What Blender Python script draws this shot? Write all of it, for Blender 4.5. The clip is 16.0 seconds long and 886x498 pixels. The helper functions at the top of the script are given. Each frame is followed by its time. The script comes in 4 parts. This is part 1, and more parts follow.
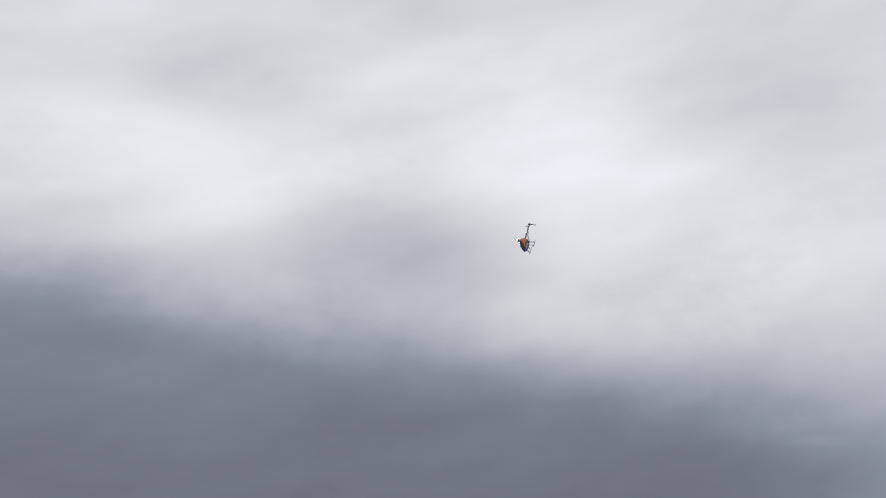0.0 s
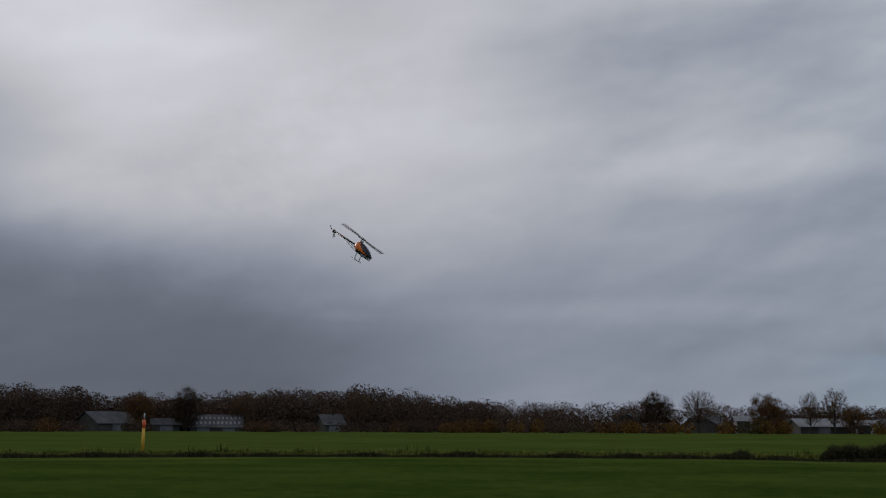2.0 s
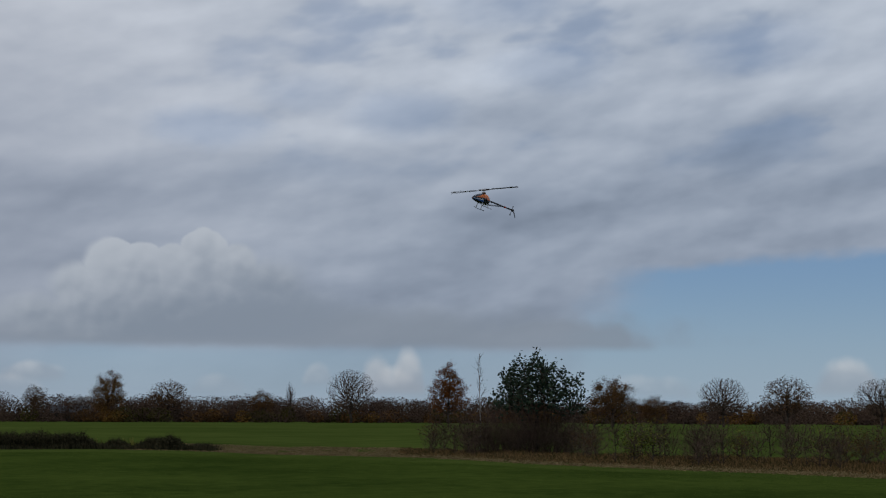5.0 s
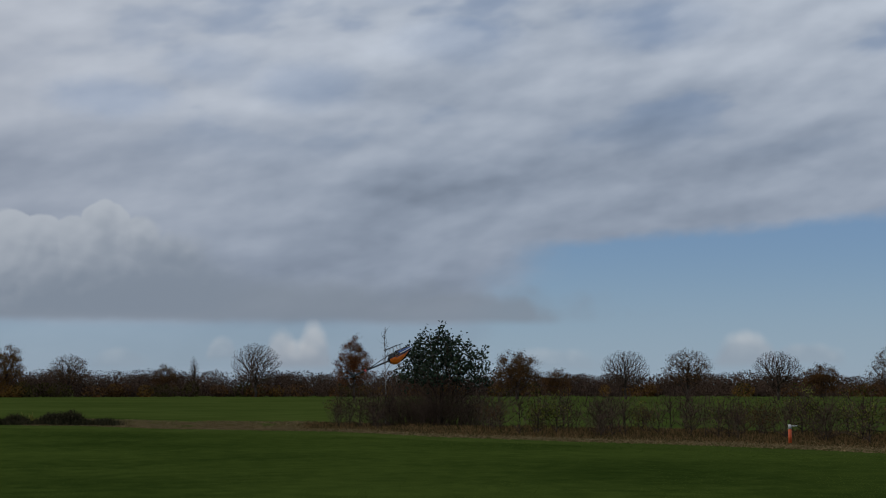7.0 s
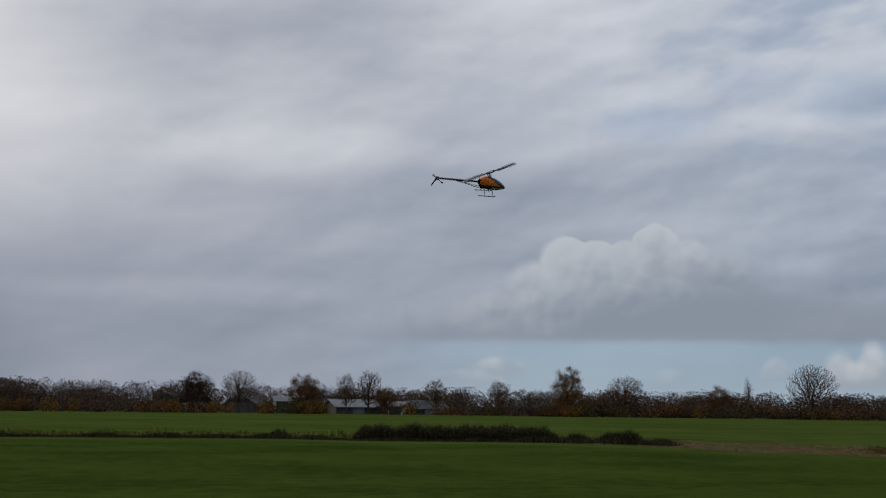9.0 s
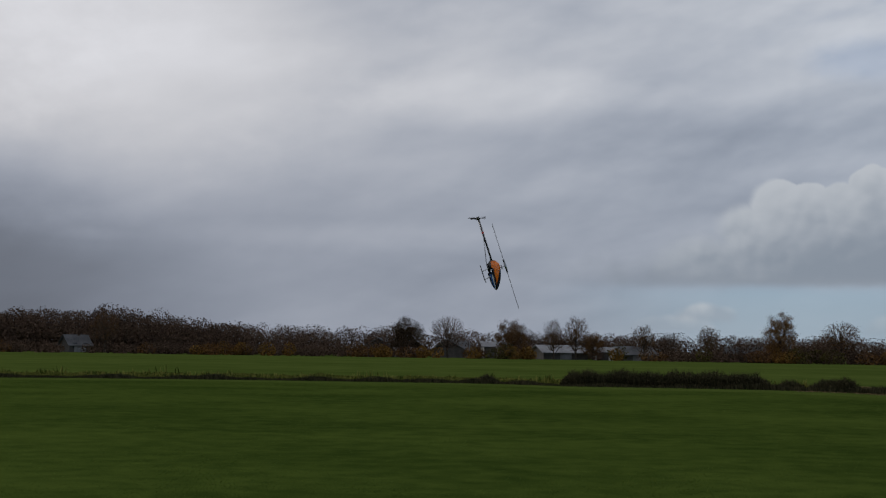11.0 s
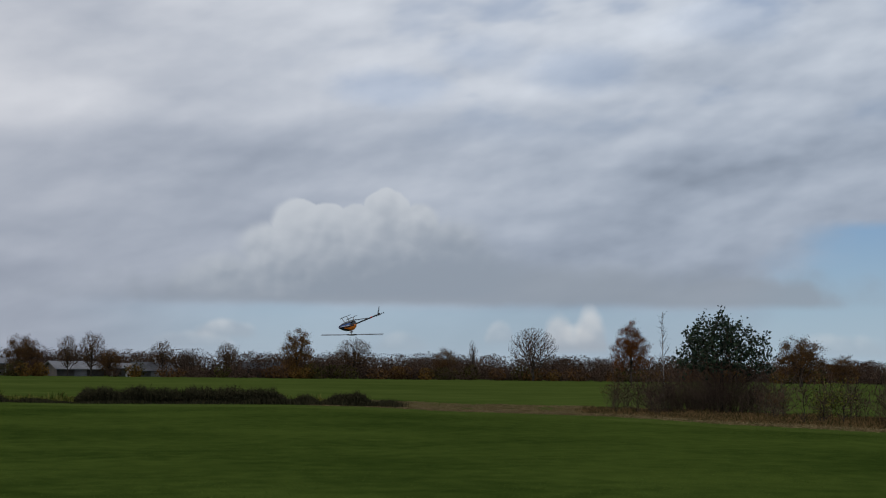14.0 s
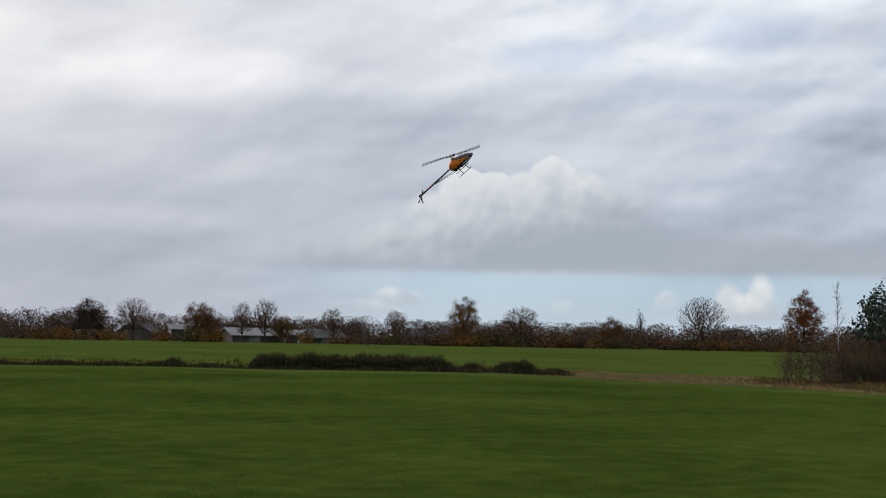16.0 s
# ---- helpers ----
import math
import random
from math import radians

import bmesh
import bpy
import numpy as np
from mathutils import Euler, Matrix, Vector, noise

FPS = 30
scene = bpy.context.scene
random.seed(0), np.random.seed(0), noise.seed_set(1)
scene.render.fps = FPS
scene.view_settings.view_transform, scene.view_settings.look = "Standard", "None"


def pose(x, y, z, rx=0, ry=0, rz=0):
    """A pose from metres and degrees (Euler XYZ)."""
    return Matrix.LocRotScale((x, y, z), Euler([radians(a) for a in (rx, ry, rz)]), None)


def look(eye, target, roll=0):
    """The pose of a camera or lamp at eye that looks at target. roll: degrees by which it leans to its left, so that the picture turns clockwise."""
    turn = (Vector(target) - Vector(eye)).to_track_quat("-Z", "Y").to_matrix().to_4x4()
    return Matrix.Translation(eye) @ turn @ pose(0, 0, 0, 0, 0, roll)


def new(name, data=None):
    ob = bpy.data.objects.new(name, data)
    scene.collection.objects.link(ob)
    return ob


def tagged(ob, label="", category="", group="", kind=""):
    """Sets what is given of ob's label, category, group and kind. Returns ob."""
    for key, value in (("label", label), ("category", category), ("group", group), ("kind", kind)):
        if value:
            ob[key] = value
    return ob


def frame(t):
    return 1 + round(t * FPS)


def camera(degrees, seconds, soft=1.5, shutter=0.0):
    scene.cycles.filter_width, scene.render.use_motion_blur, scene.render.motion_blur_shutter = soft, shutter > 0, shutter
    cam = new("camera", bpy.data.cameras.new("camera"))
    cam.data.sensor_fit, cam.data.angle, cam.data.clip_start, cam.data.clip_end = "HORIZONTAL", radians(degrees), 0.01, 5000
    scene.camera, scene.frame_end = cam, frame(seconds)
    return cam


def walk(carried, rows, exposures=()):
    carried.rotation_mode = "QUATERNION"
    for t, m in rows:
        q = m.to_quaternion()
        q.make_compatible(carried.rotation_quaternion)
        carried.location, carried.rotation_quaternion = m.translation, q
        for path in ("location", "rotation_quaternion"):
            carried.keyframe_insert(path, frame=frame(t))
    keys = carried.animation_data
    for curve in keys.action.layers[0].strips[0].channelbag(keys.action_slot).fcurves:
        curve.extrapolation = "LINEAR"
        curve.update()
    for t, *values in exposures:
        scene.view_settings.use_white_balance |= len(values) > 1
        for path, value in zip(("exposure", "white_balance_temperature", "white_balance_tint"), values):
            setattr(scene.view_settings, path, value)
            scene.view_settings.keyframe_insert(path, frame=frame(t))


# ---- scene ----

EYE = (0.0, 0.0, 1.65)
FOV = 36.85


def aim(yaw, pitch, roll):
    """Camera pose from bearing, height angle and lean in degrees; bearing 0 looks along +y, clockwise."""
    a, e = radians(yaw), radians(pitch)
    way = Vector((math.sin(a) * math.cos(e), math.cos(a) * math.cos(e), math.sin(e)))
    return look(EYE, Vector(EYE) + way, roll)


# seconds, bearing, height angle, lean
TURNS = [
    (0.0, -37.20, 12.80, 0.80),
    (0.3, -28.40, 12.75, 0.70),
    (0.5, -24.40, 12.55, 0.60),
    (0.7, -21.30, 11.40, 0.50),
    (0.8, -20.10, 10.50, 0.40),
    (1.0, -19.57, 9.33, 0.33),
    (1.5, -18.89, 7.90, 0.19),
    (2.0, -17.10, 7.50, 0.19),
    (2.5, -13.29, 6.95, -0.05),
    (3.0, -5.76, 5.87, -0.01),
    (3.5, 0.00, 6.07, 0.28),
    (4.0, 5.34, 7.65, -0.04),
    (4.4, 11.68, 7.75, -0.01),
    (4.5, 13.66, 7.65, 0.03),
    (5.0, 21.73, 7.10, 0.24),
    (5.2, 23.62, 6.87, 0.13),
    (7.3, 25.79, 5.86, -0.02),
    (7.5, 20.74, 5.43, 0.06),
    (7.7, 15.32, 4.84, 0.12),
    (7.9, 9.35, 2.72, 0.18),
    (8.0, 7.03, 2.74, 0.21),
    (8.1, 5.10, 2.70, 0.30),
    (8.2, 4.20, 3.96, 0.40),
    (10.3, 0.26, 7.63, 0.88),
    (10.5, -2.04, 6.08, 0.91),
    (11.0, -6.54, 4.33, 0.87),
    (11.2, -6.75, 6.30, 1.05),
    (11.5, -5.71, 7.26, 1.26),
    (12.0, 3.57, 6.76, 1.29),
    (12.5, 9.61, 6.36, 1.13),
    (13.0, 10.27, 5.90, 0.84),
    (13.5, 13.30, 5.64, 0.80),
    (14.0, 13.92, 5.26, 0.58),
    (14.5, 13.77, 5.01, 0.50),
    (15.0, 11.73, 4.67, 0.33),
    (15.5, 8.21, 4.17, 0.54),
    (16.0, 6.76, 3.81, 1.01),
]
# seconds, stops, white balance
EXPOSURES = [(0.0, -0.15, 6500, 10), (0.5, -0.38, 6450, 10), (1.0, -0.58, 6400, 10), (2.5, -0.52, 6400, 10), (4.0, -0.35, 6350, 10), (5.2, -0.4, 6300, 10), (7.5, -0.45, 6300, 10),
             (8.0, -0.25, 6400, 10), (11.0, -0.28, 6550, 10), (12.5, -0.2, 6450, 10), (14.5, 0.0, 6600, 10), (16.0, 0.36, 6850, 10)]
cam = camera(FOV, 16.0, 1.15, 0.07)
walk(cam, [(t, aim(a, e, r)) for t, a, e, r in TURNS], EXPOSURES)

# ---- world and sun ----
SUN_AZ, SUN_EL = -58.0, 20.0


class Sum:
    """Small helper to write node arithmetic as expressions."""

    def __init__(self, tree, sock):
        self.tree, self.sock = tree, sock

    def op(self, kind, *args, clamp=False):
        n = self.tree.nodes.new("ShaderNodeMath")
        n.operation, n.use_clamp = kind, clamp
        for i, a in enumerate((self, *args)):
            if isinstance(a, Sum):
                self.tree.links.new(a.sock, n.inputs[i])
            else:
                n.inputs[i].default_value = a
        return Sum(self.tree, n.outputs[0])

    def __add__(self, o): return self.op("ADD", o)
    def __sub__(self, o): return self.op("SUBTRACT", o)
    def __mul__(self, o): return self.op("MULTIPLY", o)
    def __truediv__(self, o): return self.op("DIVIDE", o)

    def step(self, lo, hi, a=0.0, b=1.0):
        n = self.tree.nodes.new("ShaderNodeMapRange")
        n.interpolation_type = "SMOOTHSTEP"
        self.tree.links.new(self.sock, n.inputs[0])
        for i, v in zip((1, 2, 3, 4), (lo, hi, a, b)):
            n.inputs[i].default_value = v
        return Sum(self.tree, n.outputs[0])


def make_sky():
    world = bpy.data.worlds.new("sky")
    scene.world = world
    world.use_nodes = True
    nt = world.node_tree
    nodes, links = nt.nodes, nt.links
    nodes.clear()
    out, bg = nodes.new("ShaderNodeOutputWorld"), nodes.new("ShaderNodeBackground")
    links.new(bg.outputs[0], out.inputs[0])
    co = nodes.new("ShaderNodeTexCoord")
    sep = nodes.new("ShaderNodeSeparateXYZ")
    links.new(co.outputs["Generated"], sep.inputs[0])
    x, y, z = (Sum(nt, sep.outputs[i]) for i in range(3))
    deg = 180 / math.pi
    az = x.op("ARCTAN2", y) * deg
    el = z.op("ARCSINE") * deg

    def vec(a, b, c):
        n = nodes.new("ShaderNodeCombineXYZ")
        for i, v in enumerate((a, b, c)):
            if isinstance(v, Sum):
                links.new(v.sock, n.inputs[i])
            else:
                n.inputs[i].default_value = v
        return n.outputs[0]

    def fbm(v, scale, detail=6.0, rough=0.55, warp=0.0):
        n = nodes.new("ShaderNodeTexNoise")
        links.new(v, n.inputs["Vector"])
        n.inputs["Scale"].default_value, n.inputs["Detail"].default_value = scale, detail
        n.inputs["Roughness"].default_value, n.inputs["Distortion"].default_value = rough, warp
        return Sum(nt, n.outputs[0])

    def mix(fac, a, b):
        n = nodes.new("ShaderNodeMix")
        n.data_type = "RGBA"
        links.new(fac.sock, n.inputs[0])
        for s, v in ((n.inputs[6], a), (n.inputs[7], b)):
            if isinstance(v, tuple):
                s.default_value = (*v, 1)
            else:
                links.new(v, s)
        return n.outputs[2]

    # angular coordinates, soft ragged warps, and the lit relief of the rolls
    wob = fbm(vec(az * 0.1, el * 0.16, 0.0), 2.2, 5, 0.55) - 0.5
    fine = fbm(vec(az * 0.1, el * 0.14, 0.0), 9.0, 5, 0.55) - 0.5

    def billow(v, scale, soft=0.35):
        n = nodes.new("ShaderNodeTexVoronoi")
        n.feature, n.inputs["Smoothness"].default_value = "SMOOTH_F1", soft
        n.inputs["Scale"].default_value = scale
        links.new(v, n.inputs["Vector"])
        return Sum(nt, n.outputs["Distance"])

    def puff_at(left, up):
        a, e = az + wob * 0.9 + left, el + fine * 0.7 + up
        return billow(vec(a * 0.1, e * 0.1, 3.0), 7.5) * 0.62 + billow(vec(a * 0.1, e * 0.1, 8.0), 17.0) * 0.30 - 0.36

    puff = puff_at(0.0, 0.0)
    lean = el - az * 0.14
    broad = fbm(vec(az * 0.06, lean * 0.16, 5.0), 1.5, 3, 0.4, 0.3) - 0.5

    def rolls_at(up, left):
        return fbm(vec((az + left) * 0.085, (lean + up) * 0.19, 7.0), 1.8, 4, 0.47)

    rolls = rolls_at(0.0, 0.0)
    relief = rolls - rolls_at(0.5, -0.4)

    def blob(a0, e0, ra, re, warp=0.5, edge=0.35):
        """1 inside an ellipse of bearings and heights, ragged at its rim."""
        u, v = (az - a0) / ra, (el - e0) / re
        d = (u * u + v * v).op("SQRT") + wob * (warp * 2.0) + fine * (warp * 0.8)
        return d.step(1.0 - edge, 1.0 + edge, 1.0, 0.0)

    # blue sky
    sky = nodes.new("ShaderNodeTexSky")
    sky.sky_type, sky.sun_disc = "NISHITA", False
    sky.sun_elevation, sky.sun_rotation = radians(SUN_EL), radians(SUN_AZ)
    sky.air_density, sky.dust_density, sky.ozone_density = 1.0, 0.0, 4.0
    gain = nodes.new("ShaderNodeVectorMath")
    gain.operation = "SCALE"
    links.new(sky.outputs[0], gain.inputs[0])
    gain.inputs["Scale"].default_value = 0.085
    clear = nodes.new("ShaderNodeVectorMath")
    clear.operation = "MULTIPLY"
    links.new(gain.outputs[0], clear.inputs[0])
    clear.inputs[1].default_value = (0.80, 0.98, 1.28)
    blue = clear.outputs[0]

    # grey deck: broad swells, rolls lit from above, and the glow towards the hidden sun
    glow = (az * -1.0).step(-22.0, 55.0)
    lift = el.step(2.0, 18.0)
    east = az.step(-25.0, 30.0)
    bumpy = east * 0.75 + 0.25
    bright = lift * 0.25 + glow * lift * 0.14 + 0.405
    bright = bright + broad * 0.30 * (lift * 0.6 + 0.4) + (rolls - 0.5) * bumpy * 0.36 * (lift * 0.7 + 0.3) + relief * bumpy * 0.45
    # single bright and dark swells: bearing, height, half width, half height, gain
    for a0, e0, ra, re, k in ((-4.8, 10.9, 4.5, 1.0, 0.16), (-9.5, 4.8, 6.5, 0.5, 0.06), (-18.0, 11.0, 6.5, 3.0, 0.16), (-30.0, 14.6, 8.0, 4.2, 0.16), (-31.0, 9.0, 5.0, 1.6, 0.08),
                              (-48.0, 16.0, 6.5, 2.6, 0.14), (-41.5, 20.5, 5.0, 2.0, 0.10), (-38.5, 13.0, 4.5, 2.2, -0.16), (-47.0, 20.0, 5.0, 1.6, -0.12), (-24.0, 19.0, 5.0, 2.2, -0.10), (-11.5, 13.8, 5.0, 2.0, -0.05),
                              (-21.4, 4.6, 1.6, 0.22, 0.04), (-5.0, 16.0, 7.0, 2.0, -0.12), (36.0, 13.0, 12.0, 4.0, -0.07), (9.0, 9.2, 7.0, 1.0, -0.04), (0.5, 8.8, 8.0, 1.2, -0.05), (15.0, 11.9, 3.2, 0.6, 0.10), (22.0, 11.6, 4.5, 0.8, 0.07), (25.0, 8.6, 9.0, 0.9, -0.05)):
        bright = bright + blob(a0, e0, ra, re, 0.35, 0.75) * k
    slope = el + az * 0.17 + wob * 3.0
    bank = slope.step(-0.6, 4.6, 1.0, 0.0) * az.step(-26.0, -12.0, 1.0, 0.0)
    bright = bright * (bank * -0.50 + 1.0)
    bright = bright.op("MAXIMUM", 0.15)
    warm = bright.step(0.25, 0.75)
    tint = mix(warm, mix(east, (0.87, 0.97, 1.19), (0.80, 0.96, 1.22)), mix(east, (0.99, 1.0, 1.06), (0.92, 1.0, 1.12)))
    grey = nodes.new("ShaderNodeVectorMath")
    grey.operation = "SCALE"
    links.new(tint, grey.inputs[0])
    links.new(bright.sock, grey.inputs["Scale"])

    # openings in the deck
    thin = rolls.step(0.38, 0.54, 1.0, 0.0)
    gaps = (el - az * 0.055 + wob * 0.9 + fine * 0.5).step(4.2, 4.9, 1.0, 0.0) * (az + wob * 5.0 + (el - 4.5) * -0.9).step(26.5, 30.5)
    for a0, e0, ra, re, k in ((11.6, 12.2, 2.4, 0.75, 0.62), (19.8, 12.9, 2.2, 0.9, 0.6), (26.3, 14.9, 2.4, 1.0, 0.6), (35.5, 15.4, 2.6, 1.0, 0.55), (24.3, 17.6, 2.6, 1.1, 0.5), (15.8, 13.6, 2.0, 0.8, 0.35)):
        gaps = gaps.op("MAXIMUM", blob(a0, e0, ra, re, 0.6, 0.6) * (thin * 0.5 + 0.5) * k)
    gaps = gaps.op("MAXIMUM", az.step(4.0, 22.0) * el.step(9.0, 13.0) * rolls.step(0.34, 0.47, 0.40, 0.0))
    under = (el + wob * 0.5).step(2.4, 3.3, 1.0, 0.0) * az.step(-4.0, 8.0)
    gaps = gaps.op("MAXIMUM", under * 0.75)
    haze = el.step(0.0, 6.5, 0.80, 0.36)
    pale = mix(haze, blue, (0.40, 0.51, 0.63))
    col = mix(gaps, grey.outputs[0], pale)

    # heaped cloud with lit crowns over a flat base, and its shelf
    lobes = puff_at(-0.22, 0.30)

    def heap(a0, e0, ra, re, hard=0.12):
        u, v = (az - a0) / ra, (el - e0) / re
        d = (u * u + v * v).op("SQRT") + puff * 0.42 + fine * 0.08
        return d.step(1.0 - hard, 1.0 + hard, 1.0, 0.0) * (el + wob * 0.5).step(e0 - 0.25, e0 + 0.2)

    shelf = heap(15.5, 2.9, 15.0, 1.75, 0.40).op("MAXIMUM", heap(26.5, 2.85, 4.4, 1.3, 0.25))
    ragged = wob * 0.5 + fine * 0.25 + puff * 0.30
    depth = None
    # lobes of the heap: bearing, height, half width, half height
    for a0, e0, ra, re in ((11.5, 6.4, 1.25, 1.45), (12.9, 6.1, 1.0, 1.2), (10.2, 6.0, 1.1, 1.2), (7.6, 6.0, 1.3, 1.4), (8.9, 5.7, 1.3, 1.5), (6.3, 5.2, 1.2, 1.2), (14.4, 5.4, 1.6, 1.2),
                           (9.6, 4.4, 4.6, 1.9), (14.0, 4.2, 3.6, 1.7), (4.8, 4.0, 2.2, 1.0)):
        u, v = (az - a0) / ra, (el - e0) / re
        d = ((u * u + v * v).op("SQRT") * -1.0 + 1.0) * re
        depth = d if depth is None else depth.op("MAXIMUM", d)
    depth = depth - ragged
    soft = ((az - 10.0).op("ABSOLUTE")).step(2.0, 6.0, 0.10, 0.8)
    body = (depth / soft).step(-0.5, 1.0) * (el + wob * 0.5).step(2.8, 3.4)
    crown = (el + (az - 10.0) * -0.22 + depth * -0.9 + (lobes - puff) * 2.4 + wob * 2.0).step(2.6, 7.6)
    top = mix(crown, (0.285, 0.335, 0.405), (0.585, 0.625, 0.675))
    col = mix(shelf * 0.80, col, (0.29, 0.335, 0.395))
    col = mix(body * 0.85, col, top)

    # small far heaps near the horizon: bearing, foot, half width, height, strength
    for a0, e0, ra, re, k in ((20.3, 0.9, 0.75, 1.75, 0.62), (18.9, 0.9, 0.7, 1.65, 0.55), (19.6, 0.9, 1.2, 1.1, 0.4), (16.4, 1.3, 0.6, 0.9, 0.30), (4.7, 1.4, 1.3, 0.75, 0.40), (12.2, 0.9, 1.2, 0.8, 0.20),
                              (38.6, 1.0, 1.4, 1.3, 0.55), (41.0, 1.0, 1.6, 0.9, 0.35), (3.2, 0.9, 1.8, 0.7, 0.2), (30.5, 0.8, 2.2, 0.9, 0.25)):
        col = mix(heap(a0, e0, ra, re, 0.22) * k, col, mix((el - puff * 1.2).step(e0, e0 + re), (0.38, 0.42, 0.48), (0.74, 0.74, 0.74)))
    links.new(col, bg.inputs[0])
    bg.inputs[1].default_value = 1.0


make_sky()
sun_data = bpy.data.lights.new("sun", "SUN")
sun_data.energy, sun_data.angle, sun_data.color = 0.9, radians(14), (1.0, 0.95, 0.88)
sun = new("sun", sun_data)
_a, _e = radians(SUN_AZ), radians(SUN_EL)
sun.matrix_world = look(Vector((math.sin(_a) * math.cos(_e), math.cos(_a) * math.cos(_e), math.sin(_e))) * 50, (0, 0, 0))


# ---- materials ----
def mat(name, dark, light, scale=3.0, rough=0.8, bump=0.0, metal=0.0, fine=None, random=0.0, stretch=(1, 1, 1), shine=0.5):
    """Two colours blended by coarse and fine noise, with optional relief and a change from piece to piece."""
    m = bpy.data.materials.new(name)
    m.use_nodes = True
    nt = m.node_tree
    nodes, links = nt.nodes, nt.links
    bsdf = nodes["Principled BSDF"]
    co, mp = nodes.new("ShaderNodeTexCoord"), nodes.new("ShaderNodeMapping")
    mp.inputs["Scale"].default_value = stretch
    links.new(co.outputs["Object"], mp.inputs[0])
    fac = None
    for s, d in ((scale, 4), (fine or scale * 9, 5)):
        n = nodes.new("ShaderNodeTexNoise")
        n.inputs["Scale"].default_value, n.inputs["Detail"].default_value = s, d
        links.new(mp.outputs[0], n.inputs["Vector"])
        v = Sum(nt, n.outputs[0])
        fac = v if fac is None else fac * 0.55 + v * 0.45
        last = v
    if random:
        g = nodes.new("ShaderNodeNewGeometry")
        fac = fac + (Sum(nt, g.outputs["Random Per Island"]) - 0.5) * random
    fac = fac.step(0.3, 0.7)
    mx = nodes.new("ShaderNodeMix")
    mx.data_type = "RGBA"
    links.new(fac.sock, mx.inputs[0])
    mx.inputs[6].default_value, mx.inputs[7].default_value = (*dark, 1), (*light, 1)
    links.new(mx.outputs[2], bsdf.inputs["Base Color"])
    bsdf.inputs["Roughness"].default_value, bsdf.inputs["Metallic"].default_value = rough, metal
    bsdf.inputs["Specular IOR Level"].default_value = shine
    if bump:
        b = nodes.new("ShaderNodeBump")
        b.inputs["Strength"].default_value, b.inputs["Distance"].default_value = 0.6, bump
        links.new(last.sock, b.inputs["Height"])
        links.new(b.outputs[0], bsdf.inputs["Normal"])
    return m


M_LAWN = mat("mown_grass", (0.022, 0.038, 0.0065), (0.053, 0.077, 0.014), 0.16, 0.9, 0.05, fine=1.7, shine=0.0)
M_FIELD = mat("field_grass", (0.038, 0.058, 0.011), (0.068, 0.092, 0.020), 0.05, 0.9, 0.02, fine=0.35, shine=0.0)
M_BLADE = mat("grass_blades", (0.050, 0.083, 0.015), (0.100, 0.140, 0.027), 0.3, 0.9, random=0.8, shine=0.0)
M_WEED = mat("weeds", (0.040, 0.056, 0.010), (0.190, 0.185, 0.045), 0.4, 0.9, random=0.7, shine=0.0)
M_DRY = mat("dry_grass", (0.055, 0.046, 0.018), (0.190, 0.120, 0.055), 0.5, 0.9, random=0.7, shine=0.0)
M_STRAW = mat("straw", (0.115, 0.090, 0.040), (0.290, 0.210, 0.110), 0.5, 0.9, random=0.8, shine=0.0)
M_REED = mat("dark_scrub", (0.022, 0.022, 0.012), (0.064, 0.056, 0.030), 0.6, 0.9, random=0.6, shine=0.0)
M_BARK = mat("bark", (0.030, 0.025, 0.020), (0.075, 0.062, 0.050), 2.0, 0.95, random=0.4, shine=0.0)
M_TWIG = mat("twigs", (0.048, 0.034, 0.027), (0.108, 0.075, 0.056), 1.0, 0.95, random=0.5, shine=0.0)
M_BIRCH = mat("birch_bark", (0.10, 0.095, 0.09), (0.36, 0.34, 0.32), 3.0, 0.8, shine=0.0)
M_BROWN = mat("brown_leaves", (0.062, 0.034, 0.015), (0.150, 0.078, 0.030), 0.5, 0.85, random=0.4, shine=0.0)
M_RUST = mat("rust_leaves", (0.085, 0.028, 0.010), (0.210, 0.075, 0.022), 0.5, 0.85, random=0.4, shine=0.0)
M_GOLDBROWN = mat("tan_leaves", (0.085, 0.045, 0.016), (0.200, 0.105, 0.036), 0.5, 0.85, random=0.4, shine=0.0)
M_GOLD = mat("yellow_leaves", (0.090, 0.050, 0.014), (0.190, 0.105, 0.028), 0.5, 0.85, random=0.4, shine=0.0)
M_OLIVE = mat("olive_leaves", (0.035, 0.032, 0.012), (0.085, 0.070, 0.022), 0.5, 0.85, random=0.4, shine=0.0)
M_DARKLEAF = mat("dark_leaves", (0.024, 0.019, 0.013), (0.066, 0.044, 0.026), 0.5, 0.85, random=0.4, shine=0.0)
M_GREEN = mat("green_leaves", (0.010, 0.021, 0.012), (0.030, 0.050, 0.024), 0.8, 0.6, random=0.8, shine=0.15)
M_WOOD = mat("woodland", (0.050, 0.034, 0.026), (0.110, 0.072, 0.050), 0.03, 0.95, fine=0.3, random=0.25, shine=0.0)


# ---- mesh helpers ----
def from_lists(name, verts, faces, material, smooth=False):
    me = bpy.data.meshes.new(name)
    me.from_pydata(verts, [], faces)
    me.materials.append(material)
    if smooth:
        me.polygons.foreach_set("use_smooth", [True] * len(me.polygons))
    return me


def attach(name, me, parent, label=""):
    ob = new(name, me)
    ob.parent = parent
    return tagged(ob, label)


def part(name, bm, material, parent, label="", smooth=True):
    me = bpy.data.meshes.new(name)
    bm.to_mesh(me)
    bm.free()
    me.materials.append(material)
    if smooth:
        me.polygons.foreach_set("use_smooth", [True] * len(me.polygons))
    return attach(name, me, parent, label)


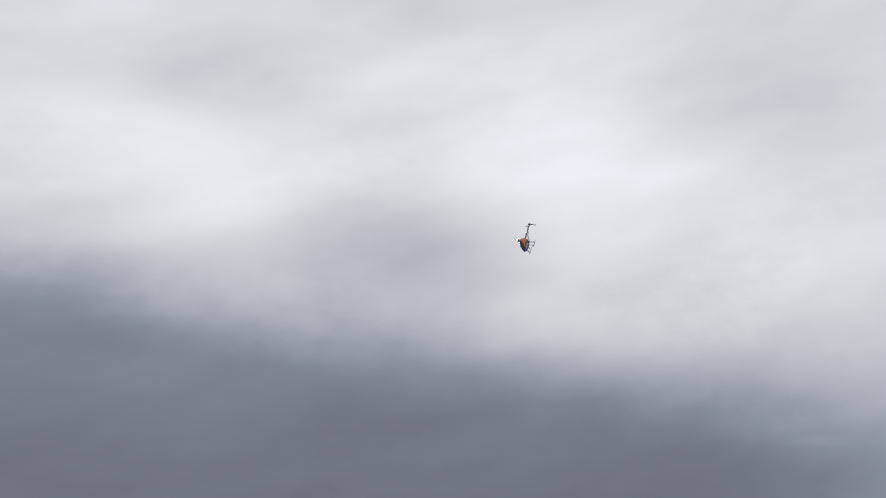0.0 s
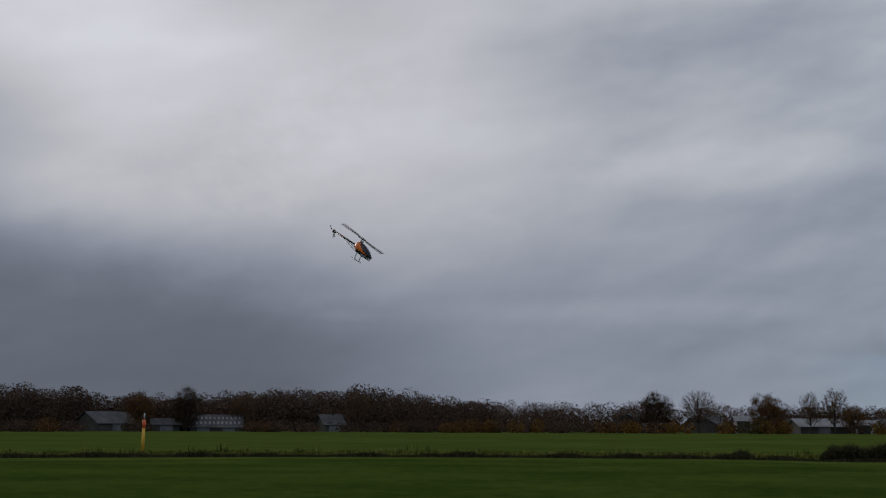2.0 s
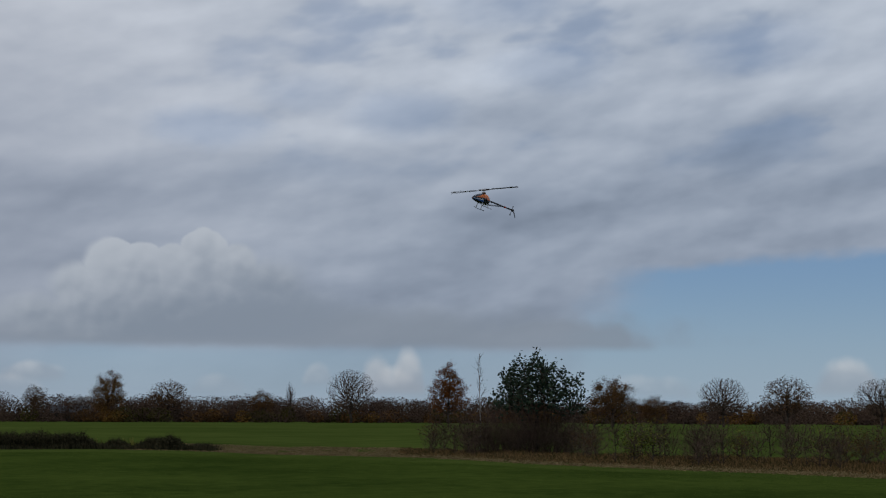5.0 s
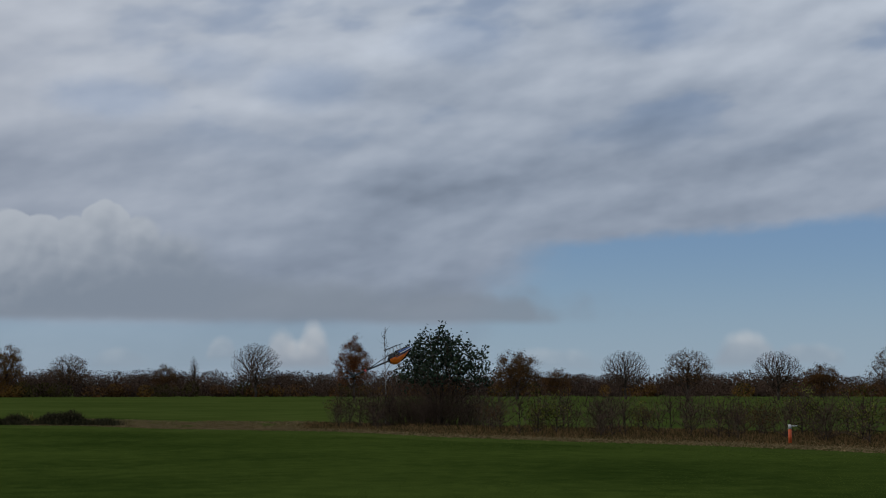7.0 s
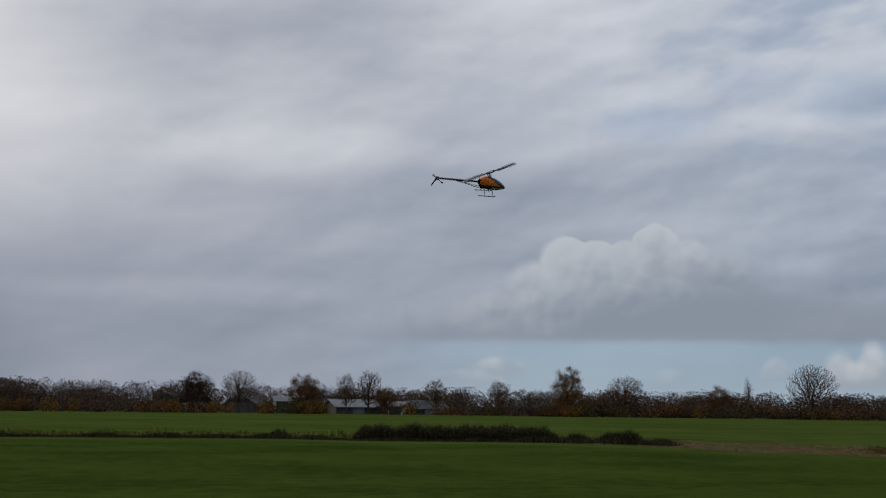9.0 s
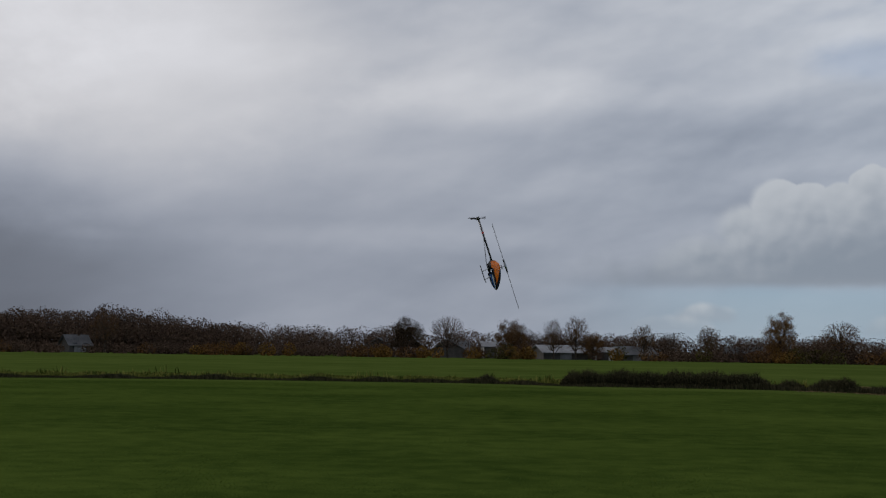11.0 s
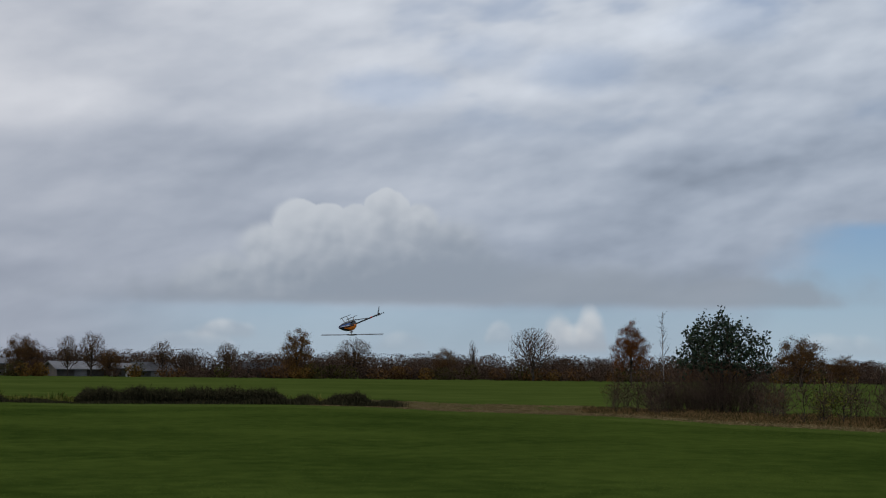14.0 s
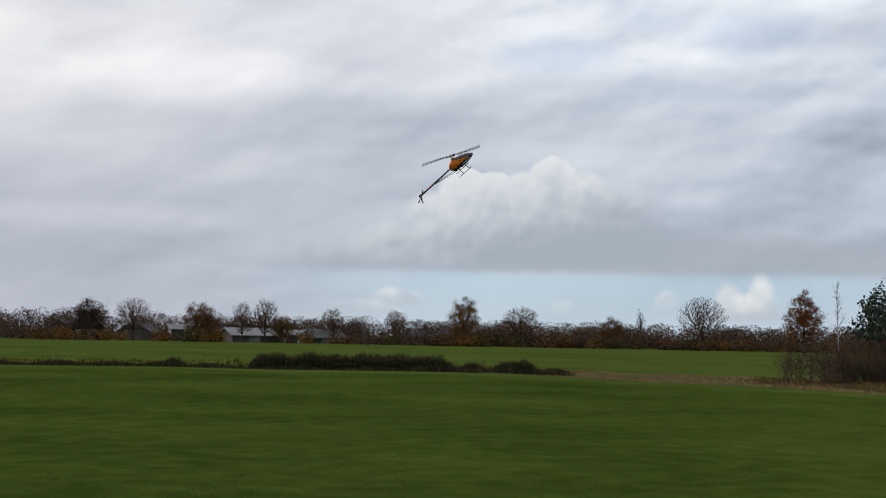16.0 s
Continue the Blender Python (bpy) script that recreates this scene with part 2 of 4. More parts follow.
def base(name, label, category, group="", kind=""):
    return tagged(new(name), label, category, group, kind)


def tube(verts, faces, a, b, ra, rb, sides=4):
    """A tapered limb from a to b."""
    w = (b - a).normalized()
    u = w.orthogonal().normalized()
    v = w.cross(u)
    k = len(verts)
    for p, r in ((a, ra), (b, rb)):
        for i in range(sides):
            g = 2 * math.pi * i / sides
            verts.append(p + (u * math.cos(g) + v * math.sin(g)) * r)
    for i in range(sides):
        j = (i + 1) % sides
        faces.append((k + i, k + j, k + sides + j, k + sides + i))


def leaf(verts, faces, p, size, rng, flat=0.0):
    """One leaf or clump of leaves: a small bent blade of two triangles and more."""
    n = Vector((rng.gauss(0, 1), rng.gauss(0, 1), rng.gauss(0, 1) + flat)).normalized()
    u = n.orthogonal().normalized()
    u.rotate(Matrix.Rotation(rng.uniform(0, 6.28), 3, n))
    v = n.cross(u)
    s, k = size * rng.uniform(0.6, 1.3), len(verts)
    verts += [p - u * s * 0.5, p + v * s * 0.32 + n * s * 0.12, p + u * s * 0.55, p - v * s * 0.32 + n * s * 0.12]
    faces += [(k, k + 1, k + 2), (k, k + 2, k + 3)]


def spots_in(rnd, n, low, high, wide, lobes=0.22, shell=0.55, egg=0.0):
    """Points in a lumpy rounded crown between two heights; egg > 0 widens the lower half."""
    way = rnd.normal(size=(n, 3))
    way /= np.linalg.norm(way, axis=1)[:, None]
    bumps = rnd.normal(size=(14, 3))
    bumps /= np.linalg.norm(bumps, axis=1)[:, None]
    lump = 1.0 - lobes + 1.5 * lobes * np.clip((way @ bumps.T).max(1) * 2.0 - 1.0, 0, 1)
    r = (rnd.random(n) ** shell) * lump
    p = way * r[:, None]
    flare = 1.0 - egg * p[:, 2]
    half = (high - low) / 2
    return np.stack([p[:, 0] * wide / 2 * flare, p[:, 1] * wide / 2 * flare, low + half + p[:, 2] * half], 1)


def branch_out(roots, pts, balance=0.35):
    """Joins points to a stem, each to the spot that keeps wood short and ways direct: places and parents."""
    n, m = len(roots), len(pts)
    place = np.concatenate([roots, pts])
    parent = [-1] + list(range(n - 1)) + [-1] * m
    path = np.zeros(n + m)
    for i in range(1, n):
        path[i] = path[i - 1] + np.linalg.norm(place[i] - place[i - 1])
    cost, best, done = np.full(m, 1e9), np.zeros(m, int), np.zeros(m, bool)

    def offer(i):
        d = np.linalg.norm(pts - place[i], axis=1)
        # limbs rise: falling shoots cost more
        c = d * (1.0 + 0.9 * (pts[:, 2] < place[i][2] - 0.15 * d)) + balance * path[i]
        better = c < cost
        cost[better], best[better] = c[better], i

    for i in range(n):
        offer(i)
    for _ in range(m):
        k = int(np.argmin(np.where(done, 1e9, cost)))
        i = n + k
        parent[i] = int(best[k])
        path[i] = path[parent[i]] + np.linalg.norm(place[i] - place[parent[i]])
        done[k] = True
        offer(i)
    return place, parent


def wood_lists(place, parent, stem, tip, girth):
    """Tapered tubes along the joined points, thicker where more shoots hang on them."""
    load = np.ones(len(place))
    kids = [0] * len(place)
    for p in parent:
        if p >= 0:
            kids[p] += 1
    queue = [i for i, k in enumerate(kids) if not k]
    while queue:
        i = queue.pop()
        p = parent[i]
        if p >= 0:
            load[p] += load[i]
            kids[p] -= 1
            if not kids[p]:
                queue.append(p)
    r = np.minimum(girth, tip * load ** 0.40)
    tv, tf, bv, bf = [], [], [], []
    for i, p in enumerate(parent):
        if p < 0:
            continue
        a, b = Vector(place[p]), Vector(place[i])
        if i < stem:
            tube(tv, tf, a, b, max(r[p], r[i]), r[i], 7)
        else:
            tube(bv, bf, a, b, min(r[p], r[i] * 1.35), r[i], 3)
    return tv, tf, bv, bf


def tree_meshes(seed, height, spread, clear=0.25, shoots=700, leaf_mat=None, leaves=0, size=0.2, puff=0.28, tip=0.02, girth=0.2, leader=0.62, egg=0.1, lobes=0.22, shell=0.5, bark=None, balance=0.35, low=0.0):
    rnd = np.random.default_rng(seed)
    rng = random.Random(seed)
    steps = 6
    stem = np.array([(rnd.normal(0, 0.012) * height * (k > 0), rnd.normal(0, 0.012) * height * (k > 0), height * leader * k / steps) for k in range(steps + 1)])
    pts = spots_in(rnd, shoots, height * clear, height, spread, lobes, shell, egg)
    place, parent = branch_out(stem, pts, balance)
    tv, tf, bv, bf = wood_lists(place, parent, steps + 1, tip, girth)
    meshes = [("trunk", from_lists("trunk", tv, tf, bark or M_BARK, True)), ("branching", from_lists("branching", bv, bf, bark or M_TWIG))]
    if leaves:
        lv, lf = [], []
        # leaves hang in bunches on some of the shoots
        bunches = [Vector(p) for p in pts[rnd.permutation(shoots)[:max(20, shoots // 4)]] if p[2] > low]
        for _ in range(leaves):
            q = rng.choice(bunches) + Vector((rng.gauss(0, puff), rng.gauss(0, puff), rng.gauss(0, puff * 0.75)))
            leaf(lv, lf, q, size, rng)
        meshes.append(("crown", from_lists("crown", lv, lf, leaf_mat)))
    return meshes


def place_tree(name, meshes, m, label, category="tree", group=""):
    ob = base(name, label, category, group)
    for n, me in meshes:
        attach(n, me, ob)
    ob.matrix_basis = m
    return ob


def polar(az, dist, z=0.0):
    a = radians(az)
    return Vector((math.sin(a) * dist, math.cos(a) * dist, z))


def stand(az, dist, turn=0.0, scale=1.0, wide=1.0):
    return Matrix.LocRotScale(polar(az, dist), Euler((0, 0, turn)), (scale * wide, scale * wide, scale))


# ---- ground ----
EDGE = [(-75, 60), (-50, 65), (-37, 68), (-21, 69.5), (-4, 68), (-1, 65.5), (7.2, 66), (10.9, 63.5), (14.5, 57.3), (21.5, 53), (26, 47), (31.2, 43.5), (38, 40.5), (45, 37), (60, 34), (85, 33)]


def edge_at(az):
    """Distance of the near field's border in a direction."""
    return float(np.interp(az, [e[0] for e in EDGE], [e[1] for e in EDGE]))


def disc(name, radii, arcs, material, z, label, relief=0.0):
    verts, faces = [Vector((0, 0, z))], []
    for i, r in enumerate(radii):
        for j in range(arcs):
            g = 2 * math.pi * j / arcs
            verts.append(Vector((math.sin(g) * r, math.cos(g) * r, z + (noise.noise((math.sin(g) * r * 0.05, math.cos(g) * r * 0.05, 2.0)) * relief if r < 260 else 0))))
    for j in range(arcs):
        k = (j + 1) % arcs
        faces.append((0, 1 + k, 1 + j))
        for i in range(len(radii) - 1):
            a, b = 1 + i * arcs, 1 + (i + 1) * arcs
            faces.append((a + j, a + k, b + k, b + j))
    return tagged(new(name, from_lists(name, verts, faces, material, True)), label, "ground", kind="structure")


disc("ground", [20, 50, 90, 140, 200, 260, 320, 600, 1200, 2400, 4600], 160, M_FIELD, -0.03, "wide flat green meadow reaching to the tree line", 0.02)


def make_lawn():
    verts, faces, n = [Vector((0, 0, 0.0))], [], 220
    for i in range(n + 1):
        az = -180 + 360 * i / n
        d = edge_at(az) if -75 <= az <= 85 else 60.0 if az < 0 else 40.0
        d += noise.noise((az * 0.31, 0, 5.0)) * 0.7
        for r in (0.2, 0.5, 0.8, 1.0):
            p = polar(az, d * r)
            p.z = 0.006 + (0.0 if r < 1 else -0.06)
            verts.append(p)
    for i in range(n):
        a, b = 1 + i * 4, 5 + i * 4
        faces.append((0, b, a))
        for k in range(3):
            faces.append((a + k, b + k, b + k + 1, a + k + 1))
    tagged(new("lawn", from_lists("lawn", verts, faces, M_LAWN, True)), "short mown dark green grass of the flying field", "lawn", kind="structure")


make_lawn()


def tufts(name, count, place, height, material, label, category, seed, blades=5, width=0.05, spread=0.25):
    """Upright blades in tufts, one object; place(rng) gives a foot point and a height factor."""
    rng = random.Random(seed)
    verts, faces = [], []
    for _ in range(count):
        p, k = place(rng)
        for _ in range(blades):
            q = p + Vector((rng.gauss(0, spread), rng.gauss(0, spread), 0))
            h = height * k * rng.uniform(0.5, 1.1)
            g = rng.uniform(0, 3.14)
            u = Vector((math.cos(g), math.sin(g), 0)) * width * rng.uniform(0.6, 1.4)
            bend = Vector((rng.gauss(0, 0.22), rng.gauss(0, 0.22), 1)) * h
            i = len(verts)
            verts += [q - u, q + u, q + bend * 0.6 + u * 0.7, q + bend * 0.6 - u * 0.7, q + bend + Vector((rng.gauss(0, 0.1), rng.gauss(0, 0.1), 0)) * h]
            faces += [(i, i + 1, i + 2, i + 3), (i + 3, i + 2, i + 4)]
    return tagged(new(name, from_lists(name, verts, faces, material)), label, category, kind="stuff")


def along(a0, a1, d0, d1, rise=None, power=1.0, ramp=0.0):
    def place(rng):
        az = rng.uniform(a0, a1)
        d = edge_at(az) + d0 + (d1 - d0) * rng.random() ** power
        k = 0.7 + 1.0 * noise.noise((az * 0.9, d * 0.25, 1.0)) + (rise(az) if rise else 0)
        if ramp:
            k *= min(1.0, 0.2 + (d - edge_at(az)) / ramp)
        return polar(az, d, -0.03), max(0.12, k)
    return place


# narrow strip of dark upright blades where the lawn meets the ditch bank
tufts("ditch_strip", 9000, along(-45, 12, -0.4, 0.5), 0.27, M_REED, "dark strip of upright blades along the ditch bank", "grass", 3, 5, 0.022)
tufts("bank_weeds", 15000, along(-45, 9, 0.6, 9.0, power=1.3), 0.20, M_WEED, "uneven rough green weeds on the ditch bank", "weeds", 4, 5, 0.035, 0.18)
tufts("tall_weeds", 420, along(-45, 9, 0.6, 6.0, power=1.3), 0.50, M_WEED, "scattered taller weeds on the ditch bank", "weeds", 7, 6, 0.035, 0.14)
tufts("path_grass", 28000, along(8.5, 60, -0.6, 13.0, power=1.7), 0.05, M_STRAW, "straw-coloured dry grass beside the worn path", "grass", 5, 5, 0.04)
tufts("scrub_grass", 11000, along(20, 60, 1.2, 12.0, lambda az: min(0.0, (az - 25.0) * 0.05), 1.0, 6.0), 0.22, M_DRY, "reddish dry tall grass among the scrub", "grass", 6, 5, 0.018)


def hedge(name, a0, a1, high, deep, seed, label):
    """Low dense scrub: stems and fine twigs on one root strip."""
    rng = random.Random(seed)
    ob = base(name, label, "hedge")
    sv, sf, lv, lf = [], [], [], []
    for _ in range(int((a1 - a0) * 330)):
        az = rng.uniform(a0, a1)
        d = edge_at(az) + rng.uniform(0.2, deep)
        end = min(1.0, (az - a0) * 1.6 + 0.35, (a1 - az) * 1.6 + 0.35)
        h = high * end * (0.90 + 0.22 * noise.noise((az * 1.3, 3.0, seed)) + 0.25 * noise.noise((az * 6.0, d, seed))) * rng.uniform(0.55, 1.08)
        p = polar(az, d, -0.05)
        q = p + Vector((rng.gauss(0, 0.10), rng.gauss(0, 0.10), h))
        tube(sv, sf, p, q, 0.014, 0.004, 3)
        for _ in range(4):
            m = p.lerp(q, rng.uniform(0.2, 0.95))
            tube(sv, sf, m, m + Vector((rng.gauss(0, 0.07), rng.gauss(0, 0.07), rng.uniform(0.05, 0.22))), 0.007, 0.002, 3)
        for _ in range(5):
            leaf(lv, lf, p.lerp(q, 0.85 * rng.random() ** 0.6) + Vector((rng.gauss(0, 0.08), rng.gauss(0, 0.08), 0)), 0.11, rng)
    attach("stemwork", from_lists("stemwork", sv, sf, M_REED), ob)
    attach("foliage", from_lists("foliage", lv, lf, M_REED), ob)
    return ob


hedge("hedge", -1.3, 7.2, 0.84, 2.4, 11, "low dense dark brown hedge at the meadow's edge")
hedge("scrub_clump", 7.6, 8.6, 0.55, 1.2, 12, "small ragged clump of dark weeds by the hedge")
hedge("scrub_clump", 9.0, 10.9, 0.62, 1.4, 13, "small ragged clump of dark weeds by the hedge")
hedge("scrub_clump", -5.0, -4.2, 0.5, 1.0, 14, "small ragged clump of dark weeds by the ditch")


def lawn_place(rng):
    az = rng.uniform(-38, 46)
    d = 13.0 + (edge_at(az) - 13.5) * rng.random() ** 1.3
    return polar(az, d, 0.0), 1.0 + 0.5 * noise.noise((d * 0.2, az * 0.2, 9.0))


tufts("lawn_blades", 70000, lawn_place, 0.015, M_BLADE, "short uneven grass blades on the mown field", "grass", 15, 3, 0.008, 0.14)


# ---- tree line and woods ----
# bearings between which the low scrub leaves the farm buildings in view
FARM_GAPS = ((-2.6, -0.2), (0.2, 0.9), (1.3, 2.2), (-6.6, -5.2), (-32.2, -30.2), (-29.5, -25.6), (-22.6, -21.3))


def woods(name, a0, a1, d0, d1, count, tall, wide, material, seed, label, size=0.38, clumps=520):
    """Distant wood, one object: many crowns of small leaf clumps on trunks."""
    rng, rnd = random.Random(seed), np.random.default_rng(seed)
    tv, tf, spots = [], [], []
    for _ in range(count):
        az, d = rng.uniform(a0, a1), rng.uniform(d0, d1)
        if d1 < 275 and any(lo < az < hi for lo, hi in FARM_GAPS):
            continue
        p = polar(az, d, -0.1)
        h = (tall(az) if callable(tall) else tall) * rng.uniform(0.76, 1.08)
        w = wide * rng.uniform(0.8, 1.4)
        tube(tv, tf, p, p + Vector((0, 0, h * 0.6)), 0.16, 0.08, 4)
        q = spots_in(rnd, clumps, 0.0, h, w, 0.22, 0.17, 0.1)
        q = q[q[:, 2] > 0.1]
        spots.append(np.concatenate([q + np.array(p), 1.0 + 0.9 * np.clip(1 - q[:, 2:] / (0.8 * h), 0, 1)], 1))
    q = np.concatenate(spots)
    bulk, q = q[:, 3:], q[:, :3]
    m = len(q)
    u, v = rnd.normal(size=(m, 3)), rnd.normal(size=(m, 3))
    u /= np.linalg.norm(u, axis=1)[:, None]
    v -= u * (u * v).sum(1)[:, None]
    v /= np.linalg.norm(v, axis=1)[:, None]
    s = size * rnd.uniform(0.6, 1.4, m)[:, None] * bulk
    quad = np.stack([q - u * s * 0.5, q + v * s * 0.3, q + u * s * 0.5, q - v * s * 0.3], 1).reshape(-1, 3)
    k = len(tv)
    me = from_lists(name, [tuple(x) for x in tv] + quad.tolist(), tf + (np.arange(m * 4).reshape(-1, 4) + k).tolist(), material)
    return tagged(new(name, me), label, "woods", kind="stuff")


def skyline(az):
    return float(np.interp(az, [-60, -37, -34, -32.5, -31.9, -27, -24, -22, -19, -17.5, -16, -13, -9, 0, 10, 22, 30, 45, 70],
                           [9.7, 9.5, 9.5, 9.5, 7.8, 7.9, 9.4, 10.1, 9.2, 8.2, 7.0, 6.5, 6.6, 6.0, 5.6, 5.3, 5.0, 5.0, 5]))


woods("left_woods", -62, -15, 292, 335, 420, skyline, 7.5, M_WOOD, 21, "dark bare wood behind the farm at the field's end", 0.40, 900)
woods("hedgerow", -16, 66, 286, 325, 560, skyline, 6.5, M_WOOD, 22, "brown mixed hedgerow along the far edge of the meadow", 0.30, 620)
woods("rust_undergrowth", -36, 66, 262, 268, 50, 2.8, 4.2, M_BROWN, 23, "rust-brown autumn bushes at the foot of the trees", 0.28, 300)
woods("front_scrub", -40, 66, 266, 272, 460, 2.5, 3.4, M_WOOD, 26, "low brown scrub along the far ditch", 0.24, 220)
woods("yellow_undergrowth", -18, 40, 262, 267, 34, 2.8, 3.0, M_GOLD, 24, "yellow autumn bushes at the foot of the trees", 0.28, 300)
woods("olive_undergrowth", -6, 50, 263, 268, 26, 3.2, 3.8, M_OLIVE, 25, "olive-green bushes at the foot of the trees", 0.28, 300)

KINDS = {
    "oak": tree_meshes(31, 8.0, 7.0, 0.14, 500, M_DARKLEAF, 14000, 0.18, 0.42, 0.022, 0.22, shell=0.42),
    "brown": tree_meshes(32, 8.0, 7.0, 0.14, 500, M_BROWN, 12000, 0.18, 0.44, 0.022, 0.22, shell=0.42),
    "bare": tree_meshes(33, 9.0, 8.4, 0.20, 2600, None, 0, tip=0.0125, girth=0.22, leader=0.45, shell=0.45, lobes=0.10, balance=0.4),
    "sparse": tree_meshes(34, 8.5, 7.0, 0.22, 800, M_BROWN, 3200, 0.17, 0.3, 0.020, 0.20, lobes=0.34, balance=0.45),
    "tall": tree_meshes(35, 9.6, 6.4, 0.12, 500, M_GOLDBROWN, 12000, 0.17, 0.42, 0.022, 0.22, shell=0.42, egg=0.2),
    "rust": tree_meshes(36, 9.0, 6.0, 0.22, 600, M_RUST, 14000, 0.16, 0.36, 0.016, 0.16, egg=0.28, lobes=0.34),
    "slim": tree_meshes(37, 8.0, 2.4, 0.10, 500, None, 0, tip=0.018, girth=0.12, leader=0.8, lobes=0.1),
}
NAMES = {
    "oak": "dense dark oak still holding brown leaves", "brown": "round autumn tree with dull brown leaves", "bare": "leafless tree with a wide fan of fine branches",
    "sparse": "open-crowned tree with sparse brown leaves", "tall": "tall tree with dull brown autumn leaves", "rust": "autumn tree with rust-red leaves on a bare trunk",
    "slim": "slim leafless poplar among the hedgerow",
}
# kind, bearing, distance, height, width
ALONE = [
    ("oak", -8.04, 272, 7.6, 7.0), ("bare", -6.28, 270, 9.0, 7.8), ("brown", -3.50, 270, 7.8, 7.0), ("sparse", -1.75, 268, 8.0, 4.2),
    ("sparse", -0.79, 270, 8.7, 5.4), ("brown", -0.05, 276, 5.6, 4.8), ("sparse", 2.10, 274, 7.3, 5.2), ("bare", 3.2, 278, 6.2, 5.0), ("sparse", 4.77, 272, 7.1, 5.2),
    ("tall", 7.70, 268, 9.8, 6.4), ("sparse", 10.16, 268, 8.1, 8.0), ("brown", 14.05, 274, 6.4, 4.8), ("slim", 15.24, 272, 8.4, 2.4),
    ("bare", 17.83, 260, 10.9, 9.6), ("rust", 21.99, 176, 7.9, 4.8), ("brown", 28.98, 196, 7.0, 6.8), ("brown", 30.65, 210, 4.6, 4.6),
    ("bare", 33.58, 200, 7.6, 7.4), ("sparse", 36.19, 190, 7.0, 7.0), ("bare", 39.87, 186, 7.0, 7.0), ("brown", 41.6, 196, 5.0, 5.0), ("sparse", 44.5, 190, 7.2, 6.6),
    ("oak", -27.92, 286, 8.6, 6.4), ("brown", -29.84, 288, 8.2, 5.4), ("sparse", -25.6, 290, 8.0, 6.0), ("sparse", -20.7, 286, 8.9, 6.0),
]
SIZE = {"oak": (8.0, 7.0), "brown": (8.0, 7.0), "bare": (9.0, 8.4), "sparse": (8.5, 7.0), "tall": (9.6, 6.4), "rust": (9.0, 6.0), "slim": (8.0, 2.4)}
for i, (kind, az, d, high, wide) in enumerate(ALONE):
    s, w = high / SIZE[kind][0], wide / SIZE[kind][1]
    place_tree("tree", KINDS[kind], stand(az, d, i * 1.9, s, w / s), NAMES[kind], group="trees along the far meadow edge")


# ---- thicket by the path ----
def make_thicket():
    rng, rnd = random.Random(41), np.random.default_rng(41)
    stem = np.array([(0, 0, 0), (0.03, 0, 0.35), (0.0, 0.05, 0.7), (-0.05, 0.05, 1.1), (0.0, 0.0, 1.5)])
    pts = spots_in(rnd, 1300, 0.35, 3.95, 4.1, 0.25, 0.45, 0.05)
    # straight young shoots standing out of the crown
    tops = pts[pts[:, 2] > 2.2][:170]
    pts = np.concatenate([pts, tops + rnd.normal((0, 0, 0.28), (0.12, 0.12, 0.10), tops.shape)])
    place, parent = branch_out(stem, pts, 0.45)
    tv, tf, bv, bf = wood_lists(place, parent, 5, 0.0055, 0.09)
    ob = base("large_bush", "large bush with green leaves above bare dark twigs", "bush")
    attach("trunk", from_lists("trunk", tv, tf, M_BARK, True), ob)
    attach("branching", from_lists("limbs", bv, bf, M_TWIG), ob)
    lv, lf = [], []
    bearing = [Vector(p) for p in pts if p[2] > 1.95 + 0.25 * rng.gauss(0, 1) and (p[0] ** 2 + p[1] ** 2 + (p[2] - 2.1) ** 2) > 0.8]
    for p in bearing:
        for _ in range(rng.randint(4, 8)):
            leaf(lv, lf, p + Vector((rng.gauss(0, 0.10), rng.gauss(0, 0.10), rng.gauss(0, 0.11))), 0.15, rng)
    attach("foliage", from_lists("foliage", lv, lf, M_GREEN), ob, "glossy dark green leaves")
    dv, df = [], []
    for _ in range(900):
        a, r = rng.uniform(0, 6.28), 2.6 * rng.random() ** 0.6
        p = Vector((math.cos(a) * r - 1.1 * rng.random(), math.sin(a) * r * 0.7, 0))
        w = Vector((math.cos(a) * 0.25 + rng.gauss(0, 0.25), math.sin(a) * 0.25 + rng.gauss(0, 0.25), 1)).normalized()
        h = rng.uniform(0.9, 2.5) * max(0.35, 1.15 - 0.22 * r)
        tube(dv, df, p, p + w * h, 0.009, 0.003, 3)
        for _ in range(6):
            q = p + w * h * rng.uniform(0.25, 1)
            tube(dv, df, q, q + Vector((rng.gauss(0, 0.22), rng.gauss(0, 0.22), rng.uniform(0.1, 0.45))), 0.005, 0.002, 3)
    attach("undergrowth", from_lists("undergrowth", dv, df, M_TWIG), ob, "dense dark leafless shoots")
    ob.matrix_basis = pose(*polar(25.75, 59.0, -0.03), 0, 0, -25.75)


make_thicket()


